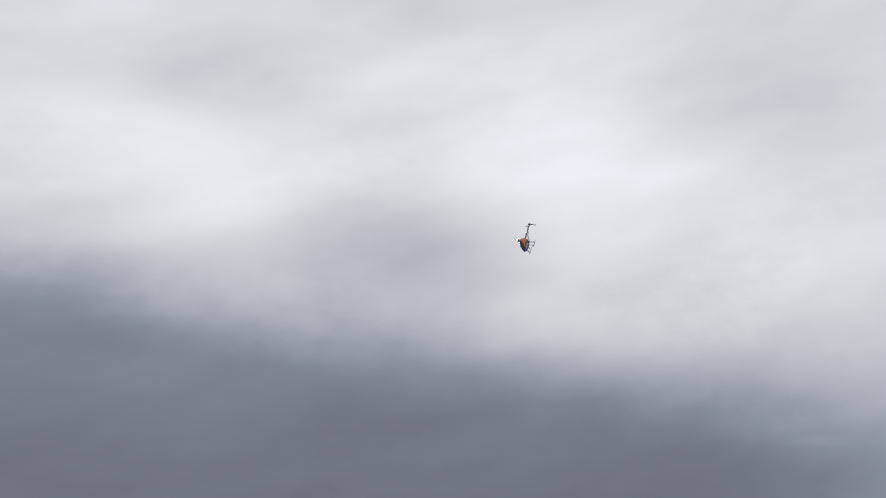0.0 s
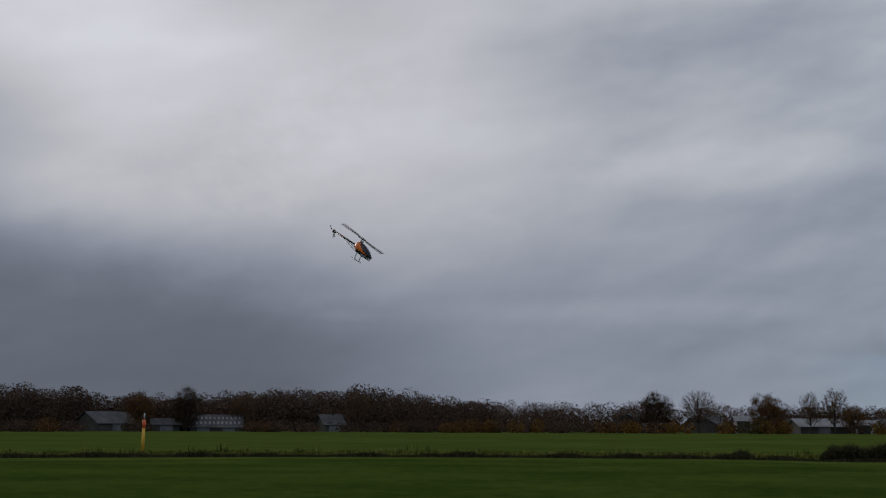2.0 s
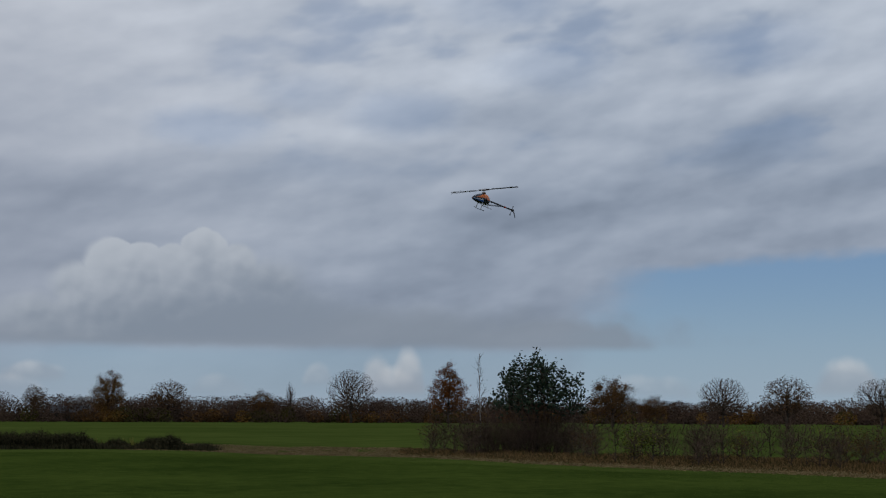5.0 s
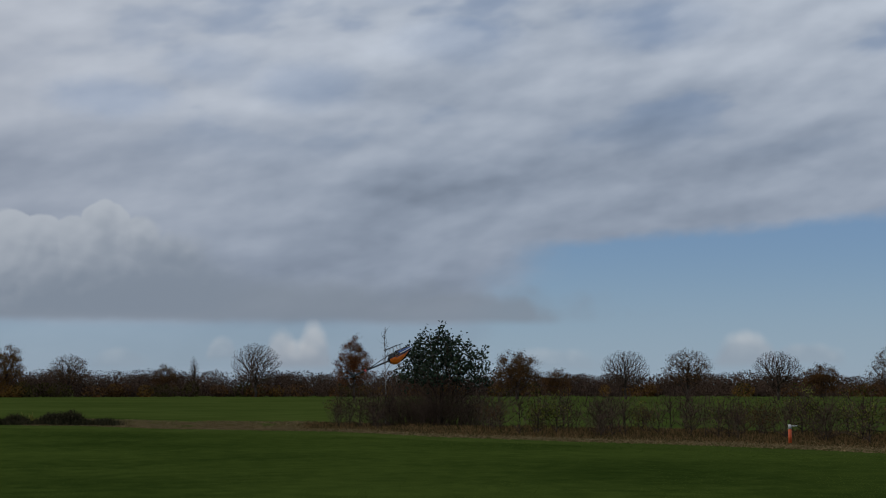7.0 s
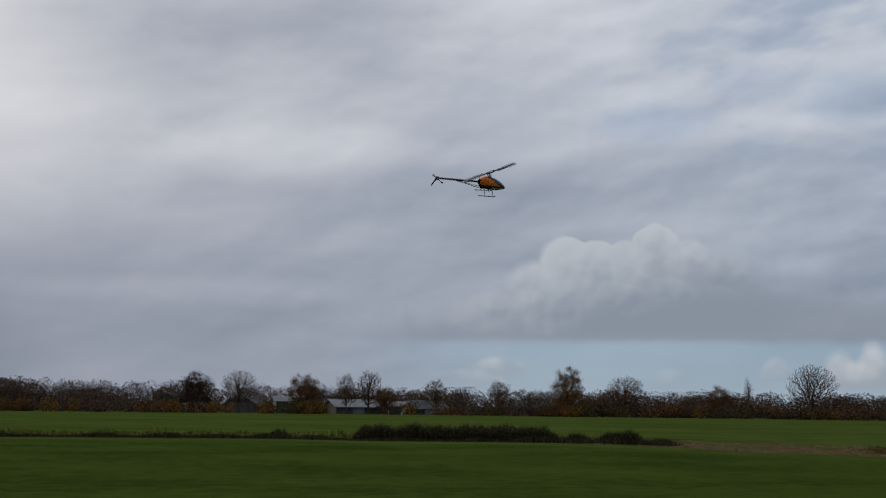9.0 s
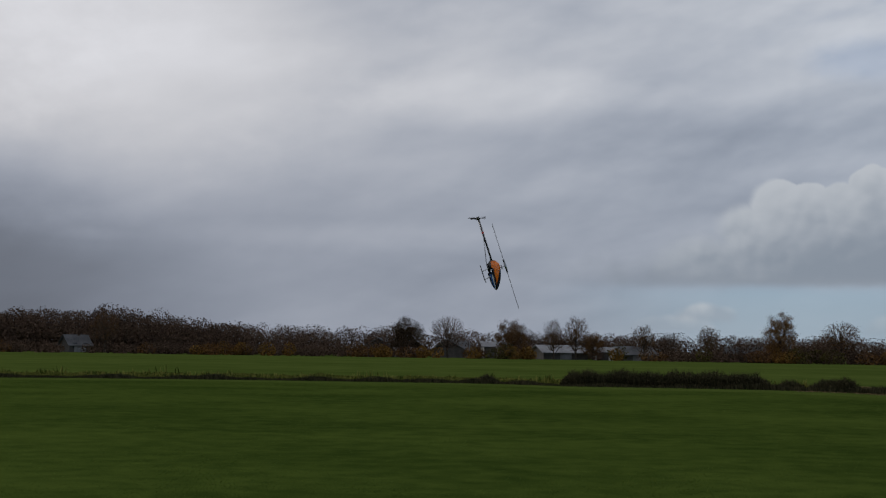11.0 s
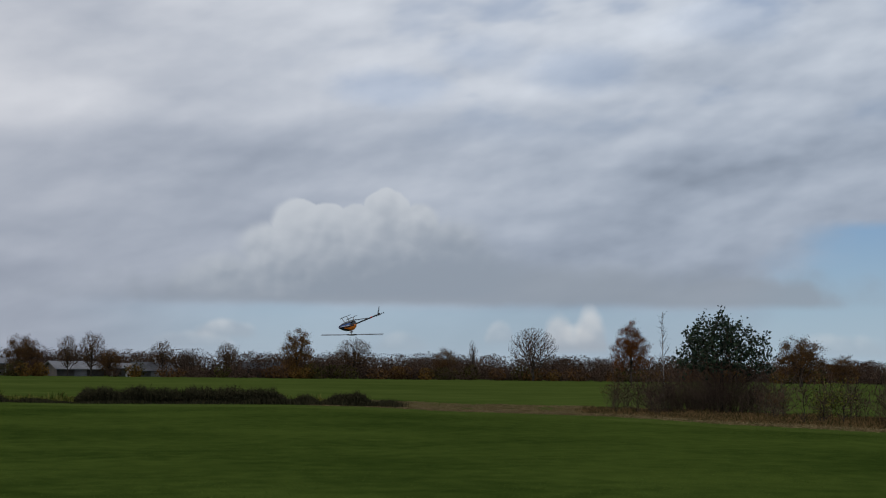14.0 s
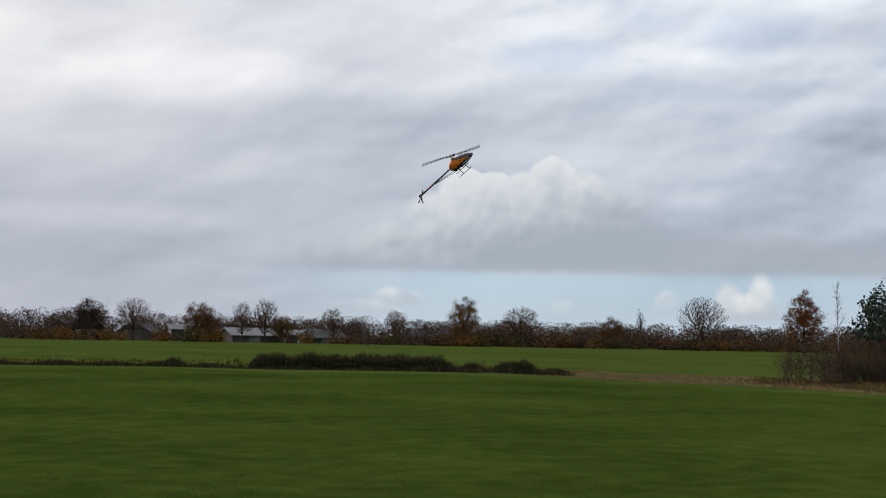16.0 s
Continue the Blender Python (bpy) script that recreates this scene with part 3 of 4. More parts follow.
def make_birch():
    rng = random.Random(42)
    tv, tf, bv, bf = [], [], [], []
    p, r = Vector((0, 0, 0)), 0.036
    while p.z < 4.5:
        q = p + Vector((rng.gauss(0, 0.02), rng.gauss(0, 0.02), 0.3))
        tube(tv, tf, p, q, r, r * 0.93, 7)
        if p.z > 1.2:
            for _ in range(3):
                g, n = rng.uniform(0, 6.28), rng.uniform(0.35, 0.8) * (1.15 - p.z / 5.0)
                a = p + Vector((math.cos(g) * 0.5, math.sin(g) * 0.5, 0.9)) * n
                tube(bv, bf, p, a, 0.010, 0.005, 3)
                for _ in range(3):
                    tube(bv, bf, p.lerp(a, rng.uniform(0.4, 1)), a + Vector((rng.gauss(0, 0.14), rng.gauss(0, 0.14), rng.uniform(-0.1, 0.25))), 0.005, 0.002, 3)
        p, r = q, r * 0.93
    ob = base("birch", "thin leafless white-barked birch beside the bush", "tree")
    attach("trunk", from_lists("trunk", tv, tf, M_BIRCH, True), ob)
    attach("branching", from_lists("branching", bv, bf, M_TWIG), ob)
    ob.matrix_basis = pose(*polar(23.35, 62.0, -0.03))


make_birch()
SHRUBS = [
    tree_meshes(43, 2.0, 1.8, 0.02, 330, M_DARKLEAF, 160, 0.07, 0.10, 0.0045, 0.02, 0.3, -0.25, 0.35, 0.6),
    tree_meshes(44, 1.8, 2.0, 0.02, 300, M_BROWN, 420, 0.07, 0.12, 0.0045, 0.02, 0.3, -0.2, 0.35, 0.6),
    tree_meshes(45, 2.2, 1.4, 0.02, 300, None, 0, tip=0.0045, girth=0.02, leader=0.4, egg=-0.35, lobes=0.35, shell=0.7),
    tree_meshes(47, 1.9, 2.1, 0.02, 360, None, 0, tip=0.0045, girth=0.02, leader=0.25, egg=-0.3, lobes=0.35, shell=0.6),
    tree_meshes(48, 1.7, 1.5, 0.12, 220, M_WEED, 420, 0.08, 0.12, 0.005, 0.03, 0.4, 0.0, 0.4, 0.5),
]
SAID = ["small twiggy shrub with a few dark leaves", "low shrub with rust-brown leaves in dry grass", "small leafless upright shrub in dry grass", "small leafless twiggy shrub in dry grass",
        "small shrub with yellow-green leaves in dry grass"]
rng = random.Random(46)
for i in range(110):
    az = rng.uniform(20.6, 23.6) if i < 12 else rng.uniform(27.2, 56.0)
    d = edge_at(az) + rng.uniform(3.0, 12.0)
    k = rng.choice((0, 1, 2, 2, 3, 3, 3, 4))
    place_tree("shrub", SHRUBS[k], stand(az, d, rng.uniform(0, 6), rng.uniform(0.45, 1.05), rng.uniform(0.7, 1.1)), SAID[k], "shrub", "scrub beside the path")


# ---- farm buildings ----
M_ROOF = mat("fibre_roof", (0.05, 0.05, 0.053), (0.11, 0.11, 0.115), 0.5, 0.9, shine=0.05)
M_PALE = mat("pale_roof", (0.14, 0.14, 0.145), (0.26, 0.26, 0.27), 0.5, 0.8, shine=0.1)
M_WALL = mat("dark_boards", (0.035, 0.032, 0.030), (0.085, 0.075, 0.068), 0.8, 0.9)
M_BRICK = mat("brown_brick", (0.11, 0.060, 0.042), (0.21, 0.125, 0.09), 1.5, 0.9)
M_WHITE = mat("white_boards", (0.42, 0.42, 0.42), (0.66, 0.66, 0.65), 1.0, 0.7)
M_PANE = mat("dark_glass", (0.02, 0.022, 0.025), (0.04, 0.043, 0.05), 1.0, 0.15)


def block(lo, hi, bevel=0.0):
    bm = bmesh.new()
    bmesh.ops.create_cube(bm, size=1.0)
    for v in bm.verts:
        v.co = Vector([lo[i] + (v.co[i] + 0.5) * (hi[i] - lo[i]) for i in range(3)])
    if bevel:
        bmesh.ops.bevel(bm, geom=bm.edges[:], offset=bevel, segments=2, affect="EDGES", profile=0.5)
    return bm


def barn(name, az, d, long, deep, eaves, ridge, turn, walls, roof, label, lights=0, doors=1, category="barn", windows=0):
    """A gabled farm building: walls, two roof slopes, doors and roof lights."""
    ob = base(name, label, category)
    a, b = long / 2, deep / 2
    v = [(-a, -b, 0), (a, -b, 0), (a, b, 0), (-a, b, 0), (-a, -b, eaves), (a, -b, eaves), (a, b, eaves), (-a, b, eaves), (-a, 0, ridge), (a, 0, ridge)]
    f = [(0, 1, 5, 4), (2, 3, 7, 6), (1, 2, 6, 9, 5), (3, 0, 4, 8, 7)]
    attach("wall", from_lists("wall", [Vector(p) for p in v], f, walls), ob)
    slope = math.atan2(ridge - eaves, b)
    for s in (-1, 1):
        o = 0.5
        e, r = Vector((0, s * (b + o * math.cos(slope)), eaves - o * math.sin(slope))), Vector((0, 0, ridge + 0.02))
        n = Vector((0, s * math.sin(slope), math.cos(slope))) * 0.14
        q = [Vector((x, p.y, p.z)) + k for x in (-a - 0.5, a + 0.5) for p in (e, r) for k in (Vector((0, 0, 0)), n)]
        attach("roof", from_lists("roof", q, [(0, 2, 6, 4), (1, 5, 7, 3), (0, 4, 5, 1), (2, 3, 7, 6), (0, 1, 3, 2), (4, 6, 7, 5)], roof), ob)
        for i in range(lights if s < 0 else 0):
            for k in (0.35, 0.72):
                c = e.lerp(r, k) + n * 1.15
                x = -a + (i + 0.5 + 0.2 * (k > 0.5)) * long / lights
                u = (r - e).normalized() * 0.45
                w = Vector((long / lights * 0.24, 0, 0))
                c = c + Vector((x, 0, 0))
                h = n * 0.3
                attach("roof_light", from_lists("roof_light", [c - u - w, c - u + w, c + u + w, c + u - w, c - u - w + h, c - u + w + h, c + u + w + h, c + u - w + h], [(4, 5, 6, 7), (0, 1, 5, 4), (1, 2, 6, 5), (2, 3, 7, 6), (3, 0, 4, 7)], M_PALE), ob)
    for i in range(doors):
        x = -a + (i + 0.5) * long / max(doors, 1)
        part("door", block((x - 1.3, -b - 0.06, 0.0), (x + 1.3, -b - 0.003, min(eaves - 0.2, 2.6)), 0.01), M_PALE if walls is M_WALL else M_WALL, ob)
    for i in range(windows):
        x = -a + (i + 0.5) * long / windows
        part("window", block((x - 0.5, -b - 0.05, 0.9), (x + 0.5, -b - 0.003, 2.0), 0.01), M_PANE, ob)
    ob.matrix_basis = pose(*polar(az, d + 6, -0.05), 0, 0, -az + turn)
    return ob


barn("barn", -1.5, 276, 10.0, 7, 1.5, 2.9, 24, M_WALL, M_PALE, "long low grey-roofed barn in front of the trees", 0, 1)
barn("barn", -5.9, 284, 8, 8, 1.7, 3.8, 66, M_WALL, M_ROOF, "dark gabled barn with pale roof edges", 0, 1)
barn("barn", -8.9, 288, 7, 8, 2.0, 4.0, 60, M_WALL, M_ROOF, "dark gabled barn among the trees", 0, 1)
barn("shed", -8.0, 276, 5.0, 3, 1.6, 1.9, 3, M_WHITE, M_PALE, "long white shed partly hidden by bushes", 0, 2, "shed")
barn("house", -4.5, 282, 3.0, 4, 2.6, 3.5, 8, M_WHITE, M_PALE, "small white house with a pale roof", 0, 1, "house", 2)
barn("shed", 0.45, 274, 4.0, 4, 1.8, 2.6, -14, M_WHITE, M_PALE, "white farm shed with a light roof", 0, 1, "shed")
barn("barn", 1.6, 278, 8.0, 6, 1.3, 2.9, 26, M_WALL, M_ROOF, "low dark barn with a grey roof", 0, 1)
barn("house", 6.2, 284, 8.5, 6, 1.9, 3.2, 10, M_BRICK, M_ROOF, "brown brick farmhouse behind the hedgerow", 0, 1, "house", 4)
barn("barn", -31.2, 286, 9.5, 9, 1.7, 4.0, 34, M_WALL, M_ROOF, "dark barn with a grey sheet roof", 0, 1)
barn("shed", -28.75, 284, 5.6, 4, 1.5, 2.6, 4, M_WALL, M_ROOF, "low dark shed with a grey roof", 0, 1, "shed")
barn("stable", -26.7, 284, 10.5, 7, 1.0, 3.4, 2, M_WALL, M_ROOF, "dark stable roofed with rows of pale roof lights", 12, 2, "stable")
barn("house", -21.9, 285, 4.6, 5, 1.6, 3.6, 24, M_WALL, M_ROOF, "small dark house half hidden by bare trees", 0, 1, "house", 2)


# ---- posts ----
M_YELLOW = mat("yellow_paint", (0.55, 0.30, 0.02), (0.72, 0.42, 0.04), 4.0, 0.6)
M_ORANGE = mat("orange_paint", (0.60, 0.09, 0.02), (0.78, 0.15, 0.04), 4.0, 0.6)
M_GREY = mat("weathered_metal", (0.30, 0.30, 0.31), (0.52, 0.52, 0.53), 6.0, 0.5, metal=0.5)


def rod(a, b, ra, rb, sides=12):
    bm = bmesh.new()
    verts, faces = [], []
    tube(verts, faces, Vector(a), Vector(b), ra, rb, sides)
    vs = [bm.verts.new(v) for v in verts]
    for f in faces:
        bm.faces.new([vs[i] for i in f])
    bm.faces.new(vs[:sides][::-1])
    bm.faces.new(vs[sides:])
    return bm


def make_posts():
    ob = base("marker_pole", "tall yellow marker pole with a dark collar and grey tip", "pole")
    part("shaft", rod((0, 0, 0), (0.04, 0, 1.5), 0.10, 0.085), M_YELLOW, ob)
    part("collar", rod((0.04, 0, 1.42), (0.05, 0, 1.86), 0.115, 0.10), M_ORANGE, ob, "dull orange sleeve")
    part("tip", rod((0.05, 0, 1.84), (0.06, 0, 2.24), 0.045, 0.03), M_GREY, ob, "thin grey tip")
    ob.matrix_basis = pose(*polar(-29.67, 76.5, -0.03))
    ob = base("marker_post", "short orange marker post with a white cap", "post")
    part("shaft", rod((0, 0, 0), (0, 0, 0.42), 0.055, 0.05), M_ORANGE, ob)
    part("cap", rod((0, 0, 0.42), (0, 0, 0.56), 0.055, 0.045), M_WHITE, ob, "white cap")
    part("arm", rod((0, 0, 0.5), (0.22, 0, 0.52), 0.02, 0.015, 8), M_WHITE, ob, "short white arm")
    ob.matrix_basis = pose(*polar(40.3, 41.5, 0.0), 0, 0, -40)


make_posts()


# ---- helicopter ----
M_CANOPY = mat("orange_paint_gloss", (0.72, 0.15, 0.012), (0.86, 0.21, 0.02), 2.0, 0.3)
M_CARBON = mat("carbon_fibre", (0.012, 0.012, 0.013), (0.028, 0.028, 0.030), 30.0, 0.35)
M_WINDOW = mat("dark_canopy_paint", (0.010, 0.012, 0.022), (0.022, 0.026, 0.045), 3.0, 0.2)
M_STRIPE = mat("blue_paint_gloss", (0.05, 0.12, 0.36), (0.07, 0.16, 0.45), 3.0, 0.25)
M_SILVER = mat("pale_paint_gloss", (0.62, 0.64, 0.68), (0.75, 0.77, 0.80), 3.0, 0.3)
M_STEEL = mat("metal_parts", (0.22, 0.22, 0.23), (0.42, 0.42, 0.43), 20.0, 0.3, metal=1.0)
M_SKID = mat("pale_plastic", (0.45, 0.46, 0.47), (0.60, 0.61, 0.62), 10.0, 0.5)
M_RED = mat("red_tape", (0.62, 0.04, 0.03), (0.75, 0.07, 0.05), 10.0, 0.5)


def strut(pts, r, sides=8):
    """A bent rod through points."""
    bm = bmesh.new()
    verts, faces = [], []
    pts = [Vector(p) for p in pts]
    for a, b in zip(pts, pts[1:]):
        tube(verts, faces, a, b, r, r, sides)
    vs = [bm.verts.new(v) for v in verts]
    for f in faces:
        bm.faces.new([vs[i] for i in f])
    for k in range(0, len(vs), sides * 2):
        bm.faces.new(vs[k:k + sides][::-1])
        bm.faces.new(vs[k + sides:k + 2 * sides])
    return bm


def plate(outline, y, thick):
    """A flat plate in the xz plane at y, with thickness."""
    bm = bmesh.new()
    a = [bm.verts.new((x, y - thick / 2, z)) for x, z in outline]
    b = [bm.verts.new((x, y + thick / 2, z)) for x, z in outline]
    n = len(a)
    bm.faces.new(a)
    bm.faces.new(b[::-1])
    for i in range(n):
        j = (i + 1) % n
        bm.faces.new((a[j], a[i], b[i], b[j]))
    bmesh.ops.recalc_face_normals(bm, faces=bm.faces[:])
    return bm


def hull(x0, x1, centre, high, wide, u0, u1, grow=0.0, rows=14, cols=10):
    """A strip of the canopy's skin between the angles u0 and u1 (0 top, 180 keel), on both sides."""
    bm = bmesh.new()
    for s in (-1, 1):
        grid = []
        for i in range(rows + 1):
            x = x0 + (x1 - x0) * i / rows
            line = []
            for j in range(cols + 1):
                g = radians(u0(x) + (u1(x) - u0(x)) * j / cols)
                line.append(bm.verts.new((x, s * (wide(x) + grow) * math.sin(g), centre(x) + (high(x) + grow) * math.cos(g))))
            grid.append(line)
        for i in range(rows):
            for j in range(cols):
                q = (grid[i][j], grid[i + 1][j], grid[i + 1][j + 1], grid[i][j + 1])
                bm.faces.new(q if s > 0 else q[::-1])
    bmesh.ops.remove_doubles(bm, verts=bm.verts[:], dist=0.0004)
    return bm


def blade(r0, r1, chord, thick, root):
    """A rotor blade along +x with an aerofoil section and a narrowed root."""
    bm = bmesh.new()
    section = [(-0.75, 0.0), (-0.2, 0.35), (0.15, 0.5), (0.25, 0.0), (0.15, -0.5), (-0.2, -0.35)]
    rings = []
    for x, c in ((r0, root), (r0 + 0.06, root), (r0 + 0.10, chord), (r1 - 0.02, chord), (r1, chord * 0.75)):
        rings.append([bm.verts.new((x, a * c, b * thick)) for a, b in section])
    for p, q in zip(rings, rings[1:]):
        for i in range(6):
            j = (i + 1) % 6
            bm.faces.new((p[i], p[j], q[j], q[i]))
    bm.faces.new(rings[0][::-1])
    bm.faces.new(rings[-1])
    bmesh.ops.recalc_face_normals(bm, faces=bm.faces[:])
    return bm


def make_helicopter():
    """Nose along +x, mast along +z; the origin lies on the boom's axis under the mast."""
    ob = base("model_helicopter", "orange and dark model helicopter flying over the field", "helicopter")
    centre = lambda x: -0.005 - 0.07 * max(0.0, (x + 0.08) / 0.44) ** 1.5
    high = lambda x: 0.118 * max(0.0, 1 - abs((x + 0.03) / (0.395 if x > -0.03 else 0.16)) ** 2.0) ** 0.75 + 0.004
    wide = lambda x: 0.080 * max(0.0, 1 - abs((x - 0.0) / (0.365 if x > 0 else 0.2)) ** 2.2) ** 0.75 + 0.003
    back, nose = -0.155, 0.362
    cut = lambda x: 104 - 6 * (x - back) / (nose - back)
    part("canopy", hull(back, nose, centre, high, wide, lambda x: 0, cut), M_CANOPY, ob)
    part("lower_canopy", hull(0.03, nose, centre, high, wide, cut, lambda x: 180), M_WINDOW, ob, "dark lower canopy")
    part("blue_stripe", hull(0.06, 0.358, centre, high, wide, lambda x: cut(x) + 16, lambda x: cut(x) + 34, 0.003, 14, 4), M_STRIPE, ob, "blue flame stripe")
    part("window", hull(0.03, 0.358, centre, high, wide, lambda x: 0, lambda x: 36 + 170 * (x - 0.03), 0.003), M_WINDOW, ob, "dark tinted canopy window")
    part("stripe", hull(0.08, 0.358, centre, high, wide, lambda x: cut(x) + 4, lambda x: cut(x) + 14, 0.003, 14, 3), M_SILVER, ob, "thin pale stripe")
    part("dark_stripe", hull(-0.04, 0.356, centre, high, wide, lambda x: 92 - 40 * max(0.0, x), lambda x: 101 - 10 * max(0.0, x), 0.003, 14, 4), M_WINDOW, ob, "dark flame stripe")
    for y in (-0.032, 0.032):
        part("side_frame", plate([(-0.18, -0.025), (-0.15, 0.06), (-0.02, 0.09), (0.10, 0.05), (0.13, -0.05), (-0.02, -0.05), (-0.02, -0.075), (0.12, -0.085), (0.10, -0.115), (-0.11, -0.115)], y, 0.004), M_CARBON, ob)
    part("battery", block((-0.06, -0.028, -0.105), (0.12, 0.028, -0.055), 0.006), M_SILVER, ob, "pale battery pack")
    part("motor", rod((-0.07, 0, -0.04), (-0.07, 0, 0.03), 0.028, 0.028, 16), M_STEEL, ob)
    part("main_gear", rod((0, 0, -0.035), (0, 0, -0.022), 0.062, 0.062, 24), M_CARBON, ob)
    for x, y in ((0.03, 0.045), (0.03, -0.045), (-0.05, 0.045)):
        part("servo", block((x - 0.02, y - 0.008, 0.03), (x + 0.02, y + 0.008, 0.075), 0.004), M_CARBON, ob)
    part("boom", rod((-0.14, 0, 0.0), (-0.95, 0, 0.0), 0.017, 0.017, 14), M_CARBON, ob)
    part("boom_band", rod((-0.67, 0, 0.0), (-0.70, 0, 0.0), 0.021, 0.021, 14), M_RED, ob, "red band")
    for y in (-1, 1):
        part("boom_brace", strut([(-0.10, y * 0.034, -0.11), (-0.60, y * 0.012, -0.012)], 0.0055), M_CARBON, ob)
    part("tail_case", block((-0.985, -0.02, -0.026), (-0.925, 0.02, 0.026), 0.008), M_CARBON, ob)
    part("tail_fin", plate([(-0.935, -0.015), (-0.965, -0.015), (-0.995, -0.07), (-1.022, -0.165), (-1.006, -0.170), (-0.978, -0.10), (-0.950, -0.055)], 0.022, 0.005), M_CARBON, ob)
    for x in (-0.05, 0.10):
        pts = [(x, 0.03, -0.105)] + [(x + 0.004 * k, 0.03 + 0.075 * math.sin(k * 0.3), -0.105 - 0.112 * (1 - math.cos(k * 0.314)) ** 0.8) for k in range(1, 6)]
        part("skid_leg", strut(pts, 0.009), M_SKID, ob)
        part("skid_leg", strut([(p[0], -p[1], p[2]) for p in pts], 0.009), M_SKID, ob)
    for y in (-0.105, 0.105):
        part("skid", strut([(-0.15, y, -0.219), (0.14, y, -0.219), (0.18, y, -0.207)], 0.007), M_CARBON, ob)
    part("mast", rod((0, 0, 0.09), (0, 0, 0.215), 0.009, 0.009, 12), M_STEEL, ob)
    part("swashplate", rod((0, 0, 0.125), (0, 0, 0.145), 0.042, 0.042, 18), M_STEEL, ob)
    rotor = part("main_rotor", block((-0.055, -0.022, -0.016), (0.055, 0.022, 0.020), 0.008), M_STEEL, ob, "two-bladed main rotor with a metal hub")
    for s in (0, 180):
        for n, bm, mtl in (("grip", block((0.045, -0.018, -0.014), (0.125, 0.018, 0.014), 0.006), M_CARBON), ("blade", blade(0.11, 0.79, 0.062, 0.010, 0.034), M_CARBON)):
            bmesh.ops.rotate(bm, verts=bm.verts[:], cent=(0, 0, 0), matrix=Matrix.Rotation(radians(s), 3, "Z"))
            part(n, bm, mtl, rotor)
    tail = part("tail_rotor", rod((0, -0.012, 0), (0, 0.014, 0), 0.014, 0.014, 12), M_STEEL, ob, "small two-bladed tail rotor")
    for s in (0, 180):
        bm = blade(0.014, 0.135, 0.030, 0.006, 0.014)
        bmesh.ops.rotate(bm, verts=bm.verts[:], cent=(0, 0, 0), matrix=Matrix.Rotation(radians(90), 3, "X"))
        bmesh.ops.rotate(bm, verts=bm.verts[:], cent=(0, 0, 0), matrix=Matrix.Rotation(radians(s), 3, "Y"))
        part("blade", bm, M_CARBON, tail)
    return ob, rotor, tail


helicopter, main_rotor, tail_rotor = make_helicopter()

